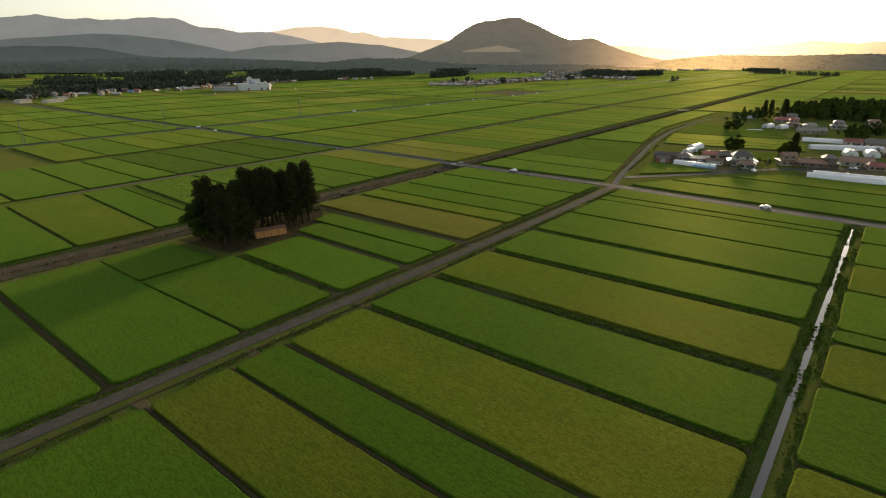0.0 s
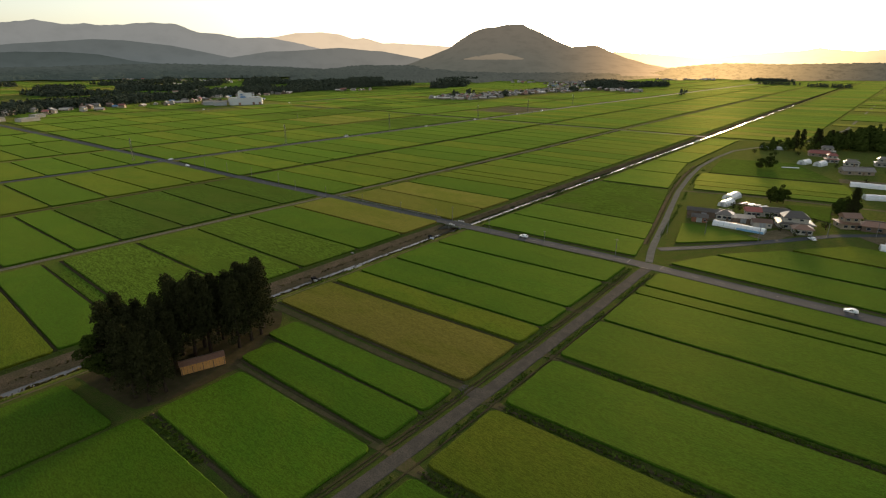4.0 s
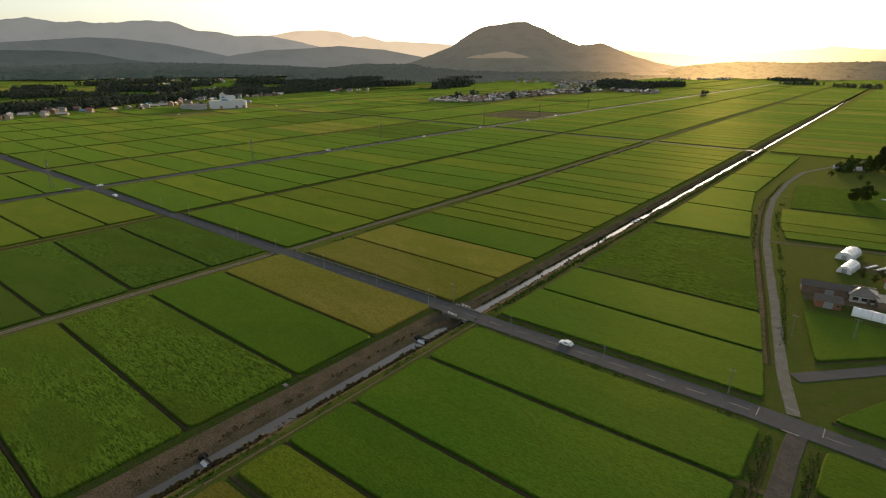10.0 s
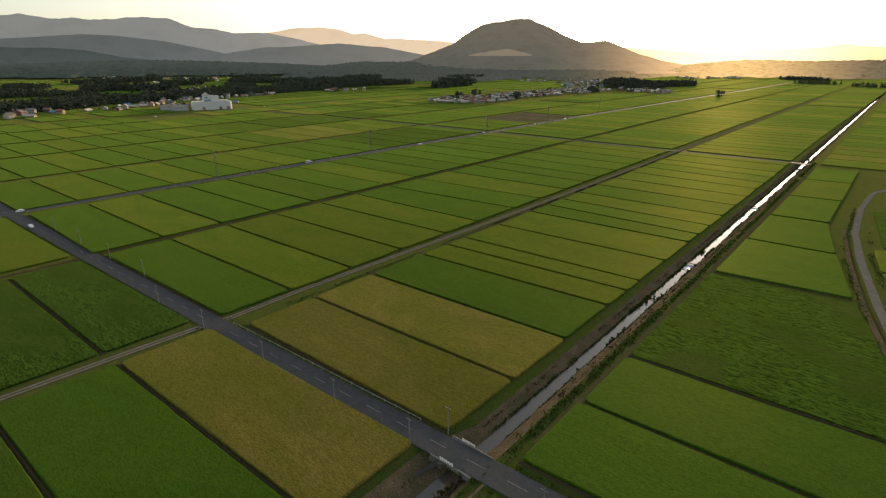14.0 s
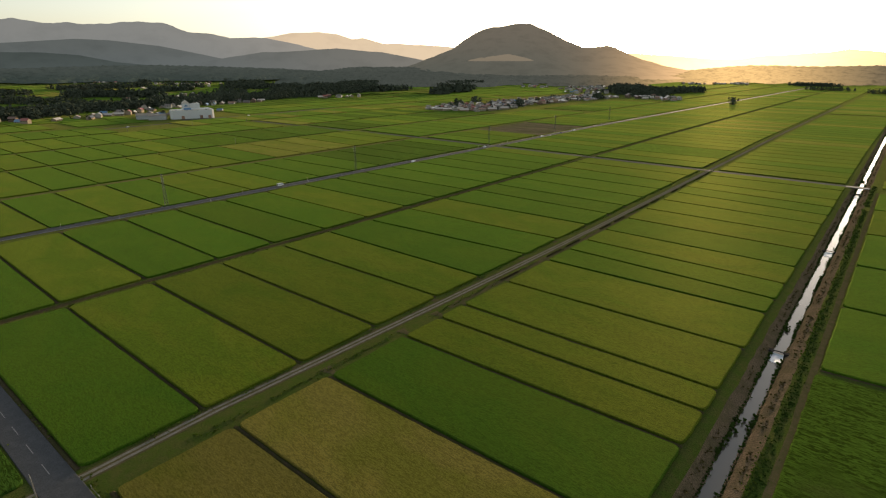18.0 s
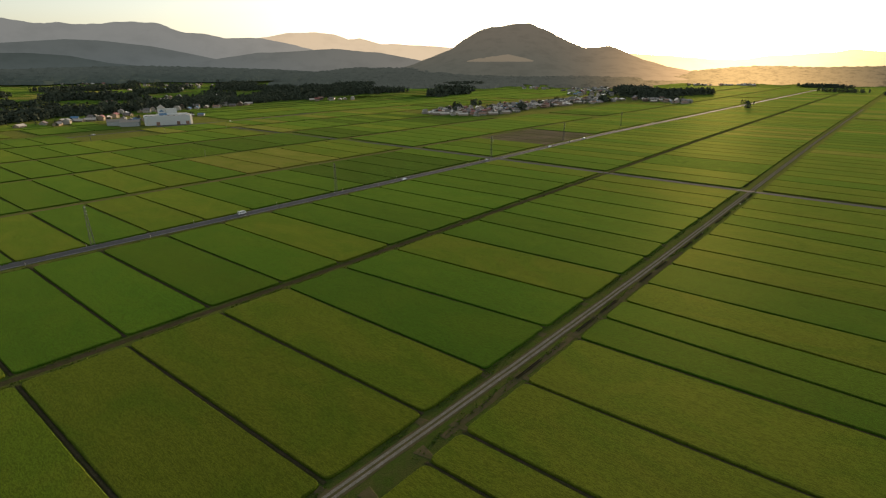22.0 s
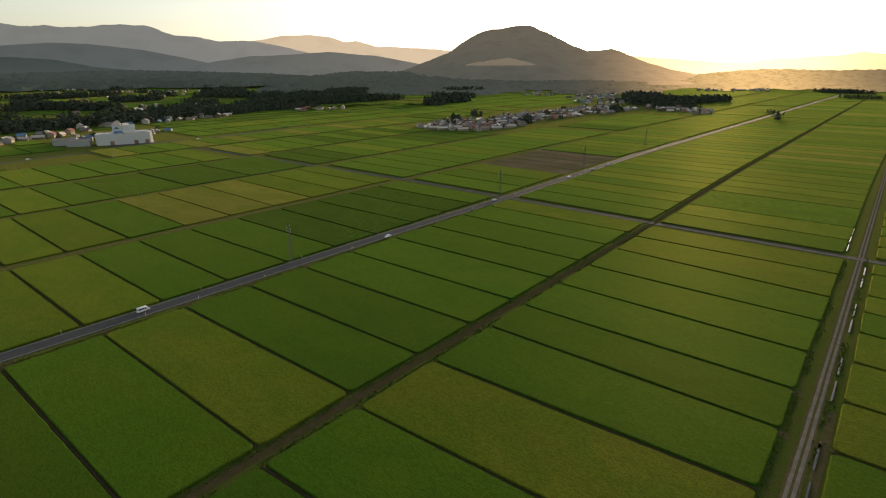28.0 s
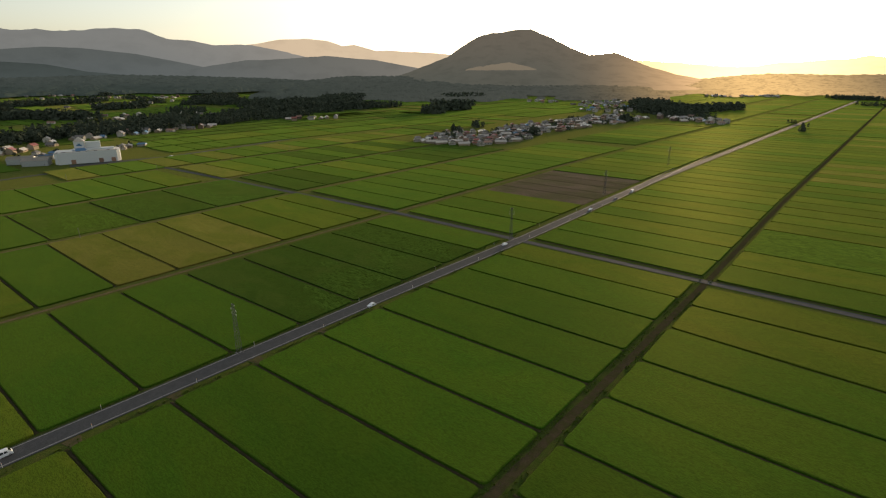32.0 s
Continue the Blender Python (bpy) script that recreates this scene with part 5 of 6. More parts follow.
# the hamlet east of it
for i, (x, y, t, w, d, fl, wall, roof, hip) in enumerate((
        (-30, 373, 30, 10, 8, 2, M_BEIGE, M_BROWNROOF, 0.0), (-18, 374, 10, 14, 7, 1, M_WOODWALL, M_BROWNROOF, 0.5), (-10, 378, 20, 9, 8, 2, M_WOODWALL, M_TILE, 0.7),
        (2, 395, 15, 16, 8, 1, M_WALL, M_BROWNROOF, 0.0), (12, 385, 15, 8, 6, 1, M_BEIGE, M_REDROOF, 0.4), (-6, 486, 15, 10, 7, 1, M_WALL, M_REDROOF, 0.0), (9, 488, 10, 16, 9, 1, M_BEIGE, M_TILE, 0.0),
        (18, 445, 10, 10, 8, 1, M_WOODWALL, M_PALEROOF, 0.0), (-38, 541, 25, 20, 9, 1, M_BEIGE, M_TILE, 0.0), (-58, 588, 15, 9, 7, 2, M_WALL, M_REDROOF, 0.5), (-70, 618, 15, 16, 8, 1, M_BEIGE, M_REDROOF, 0.3),
        (-66, 634, 10, 12, 8, 2, M_WALL, M_TILE, 0.5), (-44, 580, 10, 10, 7, 1, M_WALL, M_TILE, 0.8), (-24, 592, 10, 11, 8, 2, M_WALL, M_TILE, 0.6), (0, 618, 10, 12, 8, 2, M_WALL, M_BROWNROOF, 0.6),
        (30, 400, 25, 13, 9, 2, M_WALL, M_TILE, 0.6), (45, 430, 25, 12, 8, 1, M_WOODWALL, M_BROWNROOF, 0.4), (35, 470, 20, 13, 8, 1, M_WALL, M_PALEROOF, 0.2), (60, 480, 20, 12, 9, 2, M_BEIGE, M_TILE, 0.7))):
    words = ("two-storey" if fl == 2 else "single-storey") + " hamlet house with " + {M_WALL: "white", M_BEIGE: "beige", M_WOODWALL: "weathered board"}[wall] + " walls and " + {M_TILE: "a grey", M_BROWNROOF: "a brown", M_REDROOF: "a red", M_PALEROOF: "a pale"}[roof] + " roof"
    at(house("hamlet_house", w, d, fl, wall, roof, words, hip), x, y, t)
rng = random.Random(8)
for x, y in ((-48, 338), (-63, 360), (-55, 343), (-80, 372), (-84, 376), (-78, 380), (-72, 372), (-44, 366), (-38, 360), (-97, 520), (-94, 524), (-100, 594), (-117, 597), (-36, 396), (-24, 384), (-12, 392), (20, 408), (-2, 408), (10, 460), (-30, 505), (-20, 548), (-52, 560), (-84, 604), (-30, 372), (-58, 380)):
    bushes.put(rng.randrange(2), x, y, rng.uniform(0, 360))
for x, y in ((-70, 404), (-67, 406), (-64, 407), (-30, 398), (-34, 396), (-98, 519), (-93, 527), (-10, 530), (-4, 541), (4, 560), (-70, 652)):
    broads.put(rng.randrange(2), x, y, rng.uniform(0, 360))
for x, y in ((-92, 640), (-88, 650), (-79, 668), (-68, 676), (-58, 680), (-30, 391), (-76, 660)):
    cedars.put(3 + rng.randrange(2), x, y, rng.uniform(0, 360))

# ground patches and plots of the farms
strip("yard", [(-62, 320), (-55, 338), (-50, 345)], 5.0, 0.10, M_GRAVEL, "gravel yard before the farmhouse", 0.8)
strip("yard", [(-20, 352), (0, 372), (25, 395)], 9.0, 0.06, M_GRAVEL, "trodden yards of the hamlet", 1.5)
strip("yard", [(-45, 505), (0, 510), (40, 500)], 8.0, 0.05, M_GRAVEL, "trodden yards of the hamlet", 1.5)
strip("path", [(-121, 402), (-100, 409), (-80, 415), (-50, 419), (-10, 424)], 1.3, 0.07, M_GRAVEL, "narrow pale farm path", 0.2)
paddy([(-89, 290), (-58.5, 321), (-83, 327), (-97, 326)], 'g')
paddy([(-116, 411), (-27, 430), (-29, 441), (-119, 422.5)], 'g')
paddy([(-119.5, 423.5), (-29.5, 442), (-31, 454), (-123, 438)], 'y')
paddy([(-123, 439), (-31.5, 455.5), (-40, 486), (-127, 470)], 'y')
paddy([(-82, 261.5), (62, 259.4), (62, 284.4), (-71, 283)], 'g')
paddy([(-70, 285.6), (62, 286.2), (62, 311), (-48, 310)], 'g')
paddy([(-46, 312.6), (62, 313), (62, 338), (-26, 336)], 'y')
paddy([(65, 259.5), (150, 259), (150, 300), (65, 300)], 'y')
paddy([(65, 303), (150, 303), (150, 345), (65, 342)], 'm')
paddy([(-124, 476), (-42, 492), (-80, 560), (-132, 548)], 'w')
paddy([(-60, 386), (-38, 376), (-40, 412), (-62, 404)], 'w')


for i in range(4):
    at(greenhouse("seedling_tunnel", 7, 1.0, 0.45, "low pale seedling tunnel on garden soil"), -82 + i * 3.4, 392 - i * 0.6, 62)
strip("garden_soil", [(-86, 391), (-66, 386)], 6.0, 0.05, M_EARTH, "bare brown garden soil", 0.8)
strip("garden_soil", [(-62, 392), (-40, 402)], 6.5, 0.05, M_EARTH, "bare brown garden soil", 0.8)
strip("garden_soil", [(-100, 345), (-70, 352), (-45, 362)], 7.0, 0.04, M_GRAVEL, "trodden farmyard earth", 0.9)


# ---- the far village ----
rng = random.Random(21)
TOWN = []
combos = ((11, 8, 2, M_WALL, M_TILE, 0.6, "white", "grey"), (12, 8, 1, M_WALL, M_BROWNROOF, 0.4, "white", "brown"), (10, 8, 2, M_BEIGE, M_REDROOF, 0.3, "beige", "red"), (13, 8, 1, M_BEIGE, M_TILE, 0.8, "beige", "grey"),
          (9, 7, 2, M_BEIGE, M_BROWNROOF, 0.0, "beige", "brown"), (15, 8, 1, M_BEIGE, M_PALEROOF, 0.0, "beige", "pale"), (10, 8, 2, M_WOODWALL, M_BROWNROOF, 0.5, "dark board", "brown"), (10, 7, 1, M_WALL, M_BLUEROOF, 0.3, "white", "blue"))
for w, d, fl, wall, roof, hip, a, b in combos:
    TOWN.append(house("village_house", w, d, fl, wall, roof, f"village house with {a} walls and a {b} roof", hip, False))
    tagged(TOWN[-1], group="village houses")
town = Placer(TOWN)
spots = []


def settle(poly_line, half, count, gap=13, into=None):
    """Houses scattered along a line of (x, y), as far as half to its sides; those far off go into one list."""
    got = 0
    for _ in range(count * 30):
        if got >= count:
            break
        i = rng.randrange(len(poly_line) - 1)
        t = rng.random()
        (x0, y0), (x1, y1) = poly_line[i], poly_line[i + 1]
        x, y = x0 + (x1 - x0) * t + rng.uniform(-half, half), y0 + (y1 - y0) * t + rng.uniform(-half, half)
        if all((x - a) ** 2 + (y - b) ** 2 > gap * gap for a, b in spots):
            spots.append((x, y))
            got += 1
            kind, turn = rng.choice((0, 0, 0, 1, 3, 3, 3, 4, 5, 5, 5, 5, 6, 2, 7, 0)), rng.choice((0, 90, 180, 270)) - 38 + rng.uniform(-14, 14)
            if into is None:
                town.put(kind, x, y, turn)
            else:
                into.append((kind, x, y, turn))


def hamlet(homes, label):
    """Far houses of one settlement: walls, gabled roofs with eaves and a row of windows each, in one mesh."""
    mats = [M_WALL, M_BEIGE, M_WOODWALL, M_TILE, M_BROWNROOF, M_REDROOF, M_PALEROOF, M_BLUEROOF, M_DARK]
    verts, faces, idx = [], [], []
    for kind, x, y, turn in homes:
        w, d, fl, wall, roof = combos[kind][:5]
        m = pose(x, y, 0, 0, 0, turn)
        h, e, r = 2.9 * fl, 0.7, 2.2

        def add(pts, quads, mat):
            b = len(verts)
            verts.extend(tuple(m @ Vector(q)) for q in pts)
            faces.extend(tuple(b + k for k in f) for f in quads)
            idx.extend([mats.index(mat)] * len(quads))

        u, v = w / 2, d / 2
        add([(-u, -v, 0), (u, -v, 0), (u, v, 0), (-u, v, 0), (-u, -v, h), (u, -v, h), (u, v, h), (-u, v, h), (-u, 0, h + r), (u, 0, h + r)],
            [(0, 1, 5, 4), (2, 3, 7, 6), (1, 2, 6, 9, 5), (3, 0, 4, 8, 7)], wall)
        add([(-u - e, -v - e, h - 0.4), (u + e, -v - e, h - 0.4), (u + e, 0, h + r + 0.2), (-u - e, 0, h + r + 0.2), (u + e, v + e, h - 0.4), (-u - e, v + e, h - 0.4)],
            [(0, 1, 2, 3), (3, 2, 4, 5)], roof)
        for s in (-1, 1):
            for k in range(3):
                c = -u + w * (k + 0.5) / 3
                add([(c - 0.8, s * (v + 0.03), h - 1.9), (c + 0.8, s * (v + 0.03), h - 1.9), (c + 0.8, s * (v + 0.03), h - 0.8), (c - 0.8, s * (v + 0.03), h - 0.8)], [(0, 1, 2, 3)], M_DARK)
    thing("distant_houses", mesh_of("distant_houses", verts, faces, mats, idx), label, "houses", kind="stuff")


far_homes = []
settle([(-830, 1000), (-775, 1010), (-770, 1080)], 32, 46, 12)
settle([(-850, 1060), (-800, 1150), (-775, 1200)], 34, 40, 12)
settle([(-800, 1220), (-790, 1330), (-775, 1420), (-770, 1500)], 50, 84, 12)
settle([(-690, 1560), (-600, 1500)], 30, 26, 14, into=far_homes)
settle([(-860, 1600), (-930, 1860), (-980, 2100)], 60, 46, 17, into=far_homes)
settle([(-1150, 1860), (-1180, 1900)], 40, 8, 20, into=far_homes)
settle([(-1240, 640), (-1262, 760), (-1275, 900)], 16, 22, 15, into=far_homes)
settle([(-1085, 560), (-1105, 640), (-1120, 700)], 16, 12, 15)
settle([(-1560, 700), (-1620, 900), (-1500, 1100)], 60, 18, 20, into=far_homes)
settle([(-1120, 330), (-1150, 420), (-1100, 250)], 40, 20, 17, into=far_homes)
settle([(-1130, 470), (-1180, 560), (-1190, 620)], 24, 16, 15, into=far_homes)
settle([(-2050, 900), (-2150, 1200)], 60, 12, 24, into=far_homes)
settle([(-980, 1820), (-1000, 1900)], 50, 10, 24, into=far_homes)
settle([(-840, 2500), (-690, 2590)], 40, 24, 20, into=far_homes)
settle([(-2560, 960), (-2420, 1180), (-2300, 1320)], 60, 34, 22, into=far_homes)
settle([(-2900, 900), (-2760, 1200)], 70, 30, 24, into=far_homes)
settle([(-1880, 1600), (-1840, 1640)], 24, 8, 16, into=far_homes)
settle([(-1240, 1120), (-1270, 1040)], 20, 9, 16, into=far_homes)

hamlet(far_homes, "scattered white and grey houses of far villages")
rng_ = random.Random(33)
woods([(x + rng_.uniform(-9, 9), y + rng_.uniform(-9, 9), 4, 4, rng_.randint(1, 4), rng_.uniform(5, 9), 0) for x, y in spots if rng_.random() < 0.5], 74, "garden trees among the village houses", 24)


# ---- the rice storehouse ----
def storehouse():
    ob = tagged(new("rice_storehouse"), "large white concrete storehouse with a tower and blue roof edge", "warehouse")
    bm = bmesh.new()
    L, D = 62, 24
    pts = [(-L / 2, -D / 2 + 3), (-L / 2 + 3, -D / 2), (L / 2 - 3, -D / 2), (L / 2, -D / 2 + 3), (L / 2, D / 2), (-L / 2, D / 2)]
    lo = [bm.verts.new((x, y, 0)) for x, y in pts]
    hi = [bm.verts.new((x, y, 12.5)) for x, y in pts]
    bm.faces.new(hi)
    for i in range(6):
        j = (i + 1) % 6
        bm.faces.new((lo[i], lo[j], hi[j], hi[i]))
    part("hall", bm, M_WHITE, ob, "white rendered hall with rounded corners")
    bm = bmesh.new()
    box(bm, -L / 2 + 1, L / 2 - 2, -D / 2 + 2, D / 2 - 1, 12.5, 13.3, 0.2)
    part("roof_edge", bm, M_PALEROOF, ob)
    bm = bmesh.new()
    box(bm, -14, 26, -4, 8, 13.3, 14.6, 0.2)
    part("upper_storey", bm, M_WHITE, ob)
    bm = bmesh.new()
    hip_roof(bm, -11, -1, -8, 0, 13.4, 2.6, 0.2, 0.3)
    part("blue_roof", bm, M_BLUEROOF, ob, "small blue pitched roof")
    bm = bmesh.new()
    box(bm, -1.5, 13, 4, 10, 12.5, 21.5)
    part("tower_block", bm, M_WHITE, ob)
    bm = bmesh.new()
    box(bm, -12, -2, 2, 11, 12.5, 22.5)
    tw = part("tower", bm, M_WHITE, ob)
    bm = bmesh.new()
    hip_roof(bm, -12, -2, 2, 11, 22.5, 4.6, 1.0, 0.5)
    part("tower_roof", bm, M_PALEROOF, tw)
    bm = bmesh.new()
    box(bm, -9.6, -4.4, 1.9, 1.98, 17.4, 19.0)
    box(bm, -8.2, -5.8, 1.88, 1.96, 19.0, 20.2)
    part("emblem", bm, M_BLUEROOF, tw, "plain dark emblem shape")
    for x in (-14, 12, 24):
        bm = bmesh.new()
        box(bm, x - 2.2, x + 2.2, -D / 2 - 0.08, -D / 2 + 0.05, 0, 4.6)
        part("loading_door", bm, M_BROWNROOF, ob, "brown roller door")
    for x in (-28, -22, -8, 0, 8, 20):
        bm = bmesh.new()
        box(bm, x - 1.6, x + 1.6, -D / 2 + 1.95, -D / 2 + 2.05, 12.8, 13.2)
        part("vent", bm, M_DARK, ob)
    at(ob, -1022.7, 614.8, 70)


storehouse()
for x, y, w in ((-1039, 569, 24), (-1064, 561, 24)):
    at(shed("storage_shed", w, 15, 6, M_STEEL, M_PALEROOF, "pale steel storage shed beside the storehouse", 2.6), x, y, 62)
at(shed("blue_shed", 14, 10, 5, M_WALL, M_BLUEROOF, "shed with a blue roof behind the storehouse"), -1078, 588, 65)
strip("yard", [(-1005, 590), (-992, 650), (-985, 680)], 8, 0.08, M_ASPHALT, "asphalt yard round the storehouse", 0.5)
strip("road_far", [(-958, 300), (-962, 470), (-978, 620), (-1004, 810), (-1055, 1120), (-1100, 1500)], 3.0, 0.15, M_ASPHALT, "far road past the storehouse")
for x, y, w in ((-975, 245, 26), (-1010, 215, 18), (-1030, 270, 16)):
    at(shed("roadside_store", w, 14, 5, M_WALL, M_PALEROOF, "white flat roadside store", 1.0), x, y, -70)
for x0 in (-711 + 5, -602 + 6, -807.5, -909.5):
    strip("track_earth", [(x0, 90), (x0, 1000)], 0.9, 0.05, M_BANK, "brown earth track between paddies", 0.4)


# ---- towers, poles, rails ----
def lattice_tower(h, label):
    """A slender steel lattice mast with two crossarms and insulators."""
    ob = tagged(new("lattice_tower"), label, "pylon")
    b, t = 0.85, 0.28
    legs = [(sx, sy) for sx in (-1, 1) for sy in (-1, 1)]
    for sx, sy in legs:
        bm = bmesh.new()
        rod(bm, (sx * b, sy * b, 0), (sx * t, sy * t, h), 0.07, 0.05, 5)
        part("leg", bm, M_MAST, ob)
    levels = [h * (1 - 0.84 ** i) / (1 - 0.84 ** 11) for i in range(12)]
    for z0, z1 in zip(levels, levels[1:]):
        bm = bmesh.new()
        w0, w1 = b + (t - b) * z0 / h, b + (t - b) * z1 / h
        for (ax, ay), (cx, cy) in (((-1, -1), (1, -1)), ((1, -1), (1, 1)), ((1, 1), (-1, 1)), ((-1, 1), (-1, -1))):
            rod(bm, (ax * w0, ay * w0, z0), (cx * w1, cy * w1, z1), 0.025, 0.025, 4)
            rod(bm, (cx * w0, cy * w0, z0), (ax * w1, ay * w1, z1), 0.025, 0.025, 4)
        part("brace", bm, M_MAST, ob)
    for z, w in ((h * 0.99, 0.9), (h * 0.9, 1.7), (h * 0.82, 1.5)):
        bm = bmesh.new()
        rod(bm, (-w, 0, z), (w, 0, z), 0.06, 0.06, 5)
        arm = part("crossarm", bm, M_MAST, ob)
        for s in (-1, 1):
            bm = bmesh.new()
            rod(bm, (s * w, 0, z), (s * w, 0, z - 0.7), 0.09, 0.07, 6)
            part("insulator", bm, M_WHITE, arm)
    for sx, sy in legs:
        bm = bmesh.new()
        box(bm, sx * b - 0.3, sx * b + 0.3, sy * b - 0.3, sy * b + 0.3, -0.1, 0.25, 0.04)
        part("footing", bm, M_CONCRETE, ob)
    return ob


mast = at(lattice_tower(20, "slender grey steel lattice mast beside the main road"), -498.2, 354.5, 0, 0)
for x, y in ((-497.2, 501.5), (-495.4, 679.5), (-515, 214), (-500, 100), (-503, 830), (-508, 1000)):
    copy_thing(mast, pose(x, y, 0))


def utility_pole(h, label):
    ob = tagged(new("utility_pole"), label, "pole")
    bm = bmesh.new()
    rod(bm, (0, 0, -0.2), (0, 0, h), 0.16, 0.1, 8)
    part("shaft", bm, M_CONCRETE, ob)
    bm = bmesh.new()
    rod(bm, (-0.8, 0, h - 0.4), (0.8, 0, h - 0.4), 0.05, 0.05, 5)
    part("crossarm", bm, M_STEEL, ob)
    return ob


pole = at(utility_pole(7.5, "thin grey utility pole on the road verge"), -252, cross_road(-252) - 4.2, 0, 0)
for x, s in ((-222, -1), (-197, -1), (-193, 1), (-164, -1), (-134, -1), (-104, 1), (-284, -1), (-314, -1), (-344, 1), (-376, 1), (-408, 1), (-440, 1)):
    copy_thing(pole, pose(x, cross_road(x) + 4.2 * s, 0))
for x, y in ((-97, 303), (-82, 312), (-60, 318), (-36, 345), (-18, 362), (-700, 510), (-905, 560), (-905, 640), (-900, 720), (-905, 800), (-910, 480)):
    copy_thing(pole, pose(x, y, 0))


def delineator(label):
    ob = tagged(new("roadside_post"), label, "post")
    bm = bmesh.new()
    rod(bm, (0, 0, 0), (0, 0, 1.6), 0.06, 0.06, 6)
    part("stake", bm, M_WHITE, ob)
    bm = bmesh.new()
    rod(bm, (0, 0, 1.3), (0, 0, 1.5), 0.085, 0.085, 6)
    part("reflector", bm, M_ORANGE, ob)
    return ob


stake = at(delineator("white snow post at the asphalt's edge"), -490.2, 451, 0, 0.1)
for i in range(22):
    y = 300 + i * 26
    copy_thing(stake, pose(-494.5 + (4.0 if i % 2 else -4.2) + 0.006 * (y - 400), y, 0.1))

# guard rail along the crossing road
def guard_rail(x0, x1, side, label):
    ob = tagged(new("guard_rail"), label, "guard rail")
    k = int((x1 - x0) / 4)
    for i in range(k + 1):
        x = x0 + (x1 - x0) * i / k
        bm = bmesh.new()
        rod(bm, (x, cross_road(x) + side, 0), (x, cross_road(x) + side, 0.85), 0.06, 0.06, 6)
        part("post", bm, M_WHITE, ob)
    bm = bmesh.new()
    for i in range(k):
        xa, xb = x0 + (x1 - x0) * i / k, x0 + (x1 - x0) * (i + 1) / k
        for z0, z1, o in ((0.5, 0.62, 0.0), (0.62, 0.72, 0.05), (0.72, 0.84, 0.0)):
            ya, yb = cross_road(xa) + side - 0.08 - o, cross_road(xb) + side - 0.08 - o
            vs = [bm.verts.new(c) for c in ((xa, ya, z0), (xb, yb, z0), (xb, yb, z1), (xa, ya, z1))]
            bm.faces.new(vs)
    part("beam", bm, M_STEEL, ob, "ribbed pale steel beam")


guard_rail(-281, -201, 3.9, "long pale steel guard rail at the road's edge")

# ---- the bridge and the weirs ----
def bridge():
    ob = tagged(new("bridge"), "small concrete road bridge with white railings over the canal", "bridge")
    y = cross_road(-186)
    bm = bmesh.new()
    box(bm, -191.5, -180.5, y - 4.0, y + 4.0, -0.55, 0.10, 0.04)
    part("deck", bm, M_CONCRETE, ob)
    for x0, x1 in ((-191.8, -188.4), (-182.4, -180.2)):
        bm = bmesh.new()
        box(bm, x0, x1, y - 4.2, y + 4.2, -2.7, -0.5)
        part("abutment", bm, M_CONCRETE, ob)
    for s in (-1, 1):
        bm = bmesh.new()
        box(bm, -191.6, -180.4, y + s * 3.85 - 0.15, y + s * 3.85 + 0.15, 0.1, 0.32, 0.03)
        part("kerb", bm, M_CONCRETE, ob)
        for i in range(3):
            x = -188.6 + i * 1.6
            bm = bmesh.new()
            box(bm, x - 0.12, x + 0.12, y + s * 3.85 - 0.1, y + s * 3.85 + 0.1, 0.3, 1.05, 0.02)
            part("rail_post", bm, M_WHITE, ob)
        for z in (0.62, 0.95):
            bm = bmesh.new()
            rod(bm, (-188.9, y + s * 3.85, z), (-185.1, y + s * 3.85, z), 0.075, 0.075, 6)
            part("rail", bm, M_WHITE, ob)
    for s, d in ((-1, -3.2), (-1, 3.0)):
        bm = bmesh.new()
        xw = -186 + d
        vs = [bm.verts.new(c) for c in ((xw, y - 4, -2.7), (xw + d * 0.5, y - 10, -2.7), (xw + d * 0.5, y - 10, -0.4), (xw, y - 4, 0.1))]
        fc = bm.faces.new(vs)
        bmesh.ops.solidify(bm, geom=[fc], thickness=0.35)
        part("wing_wall", bm, M_CONCRETE, ob)


bridge()


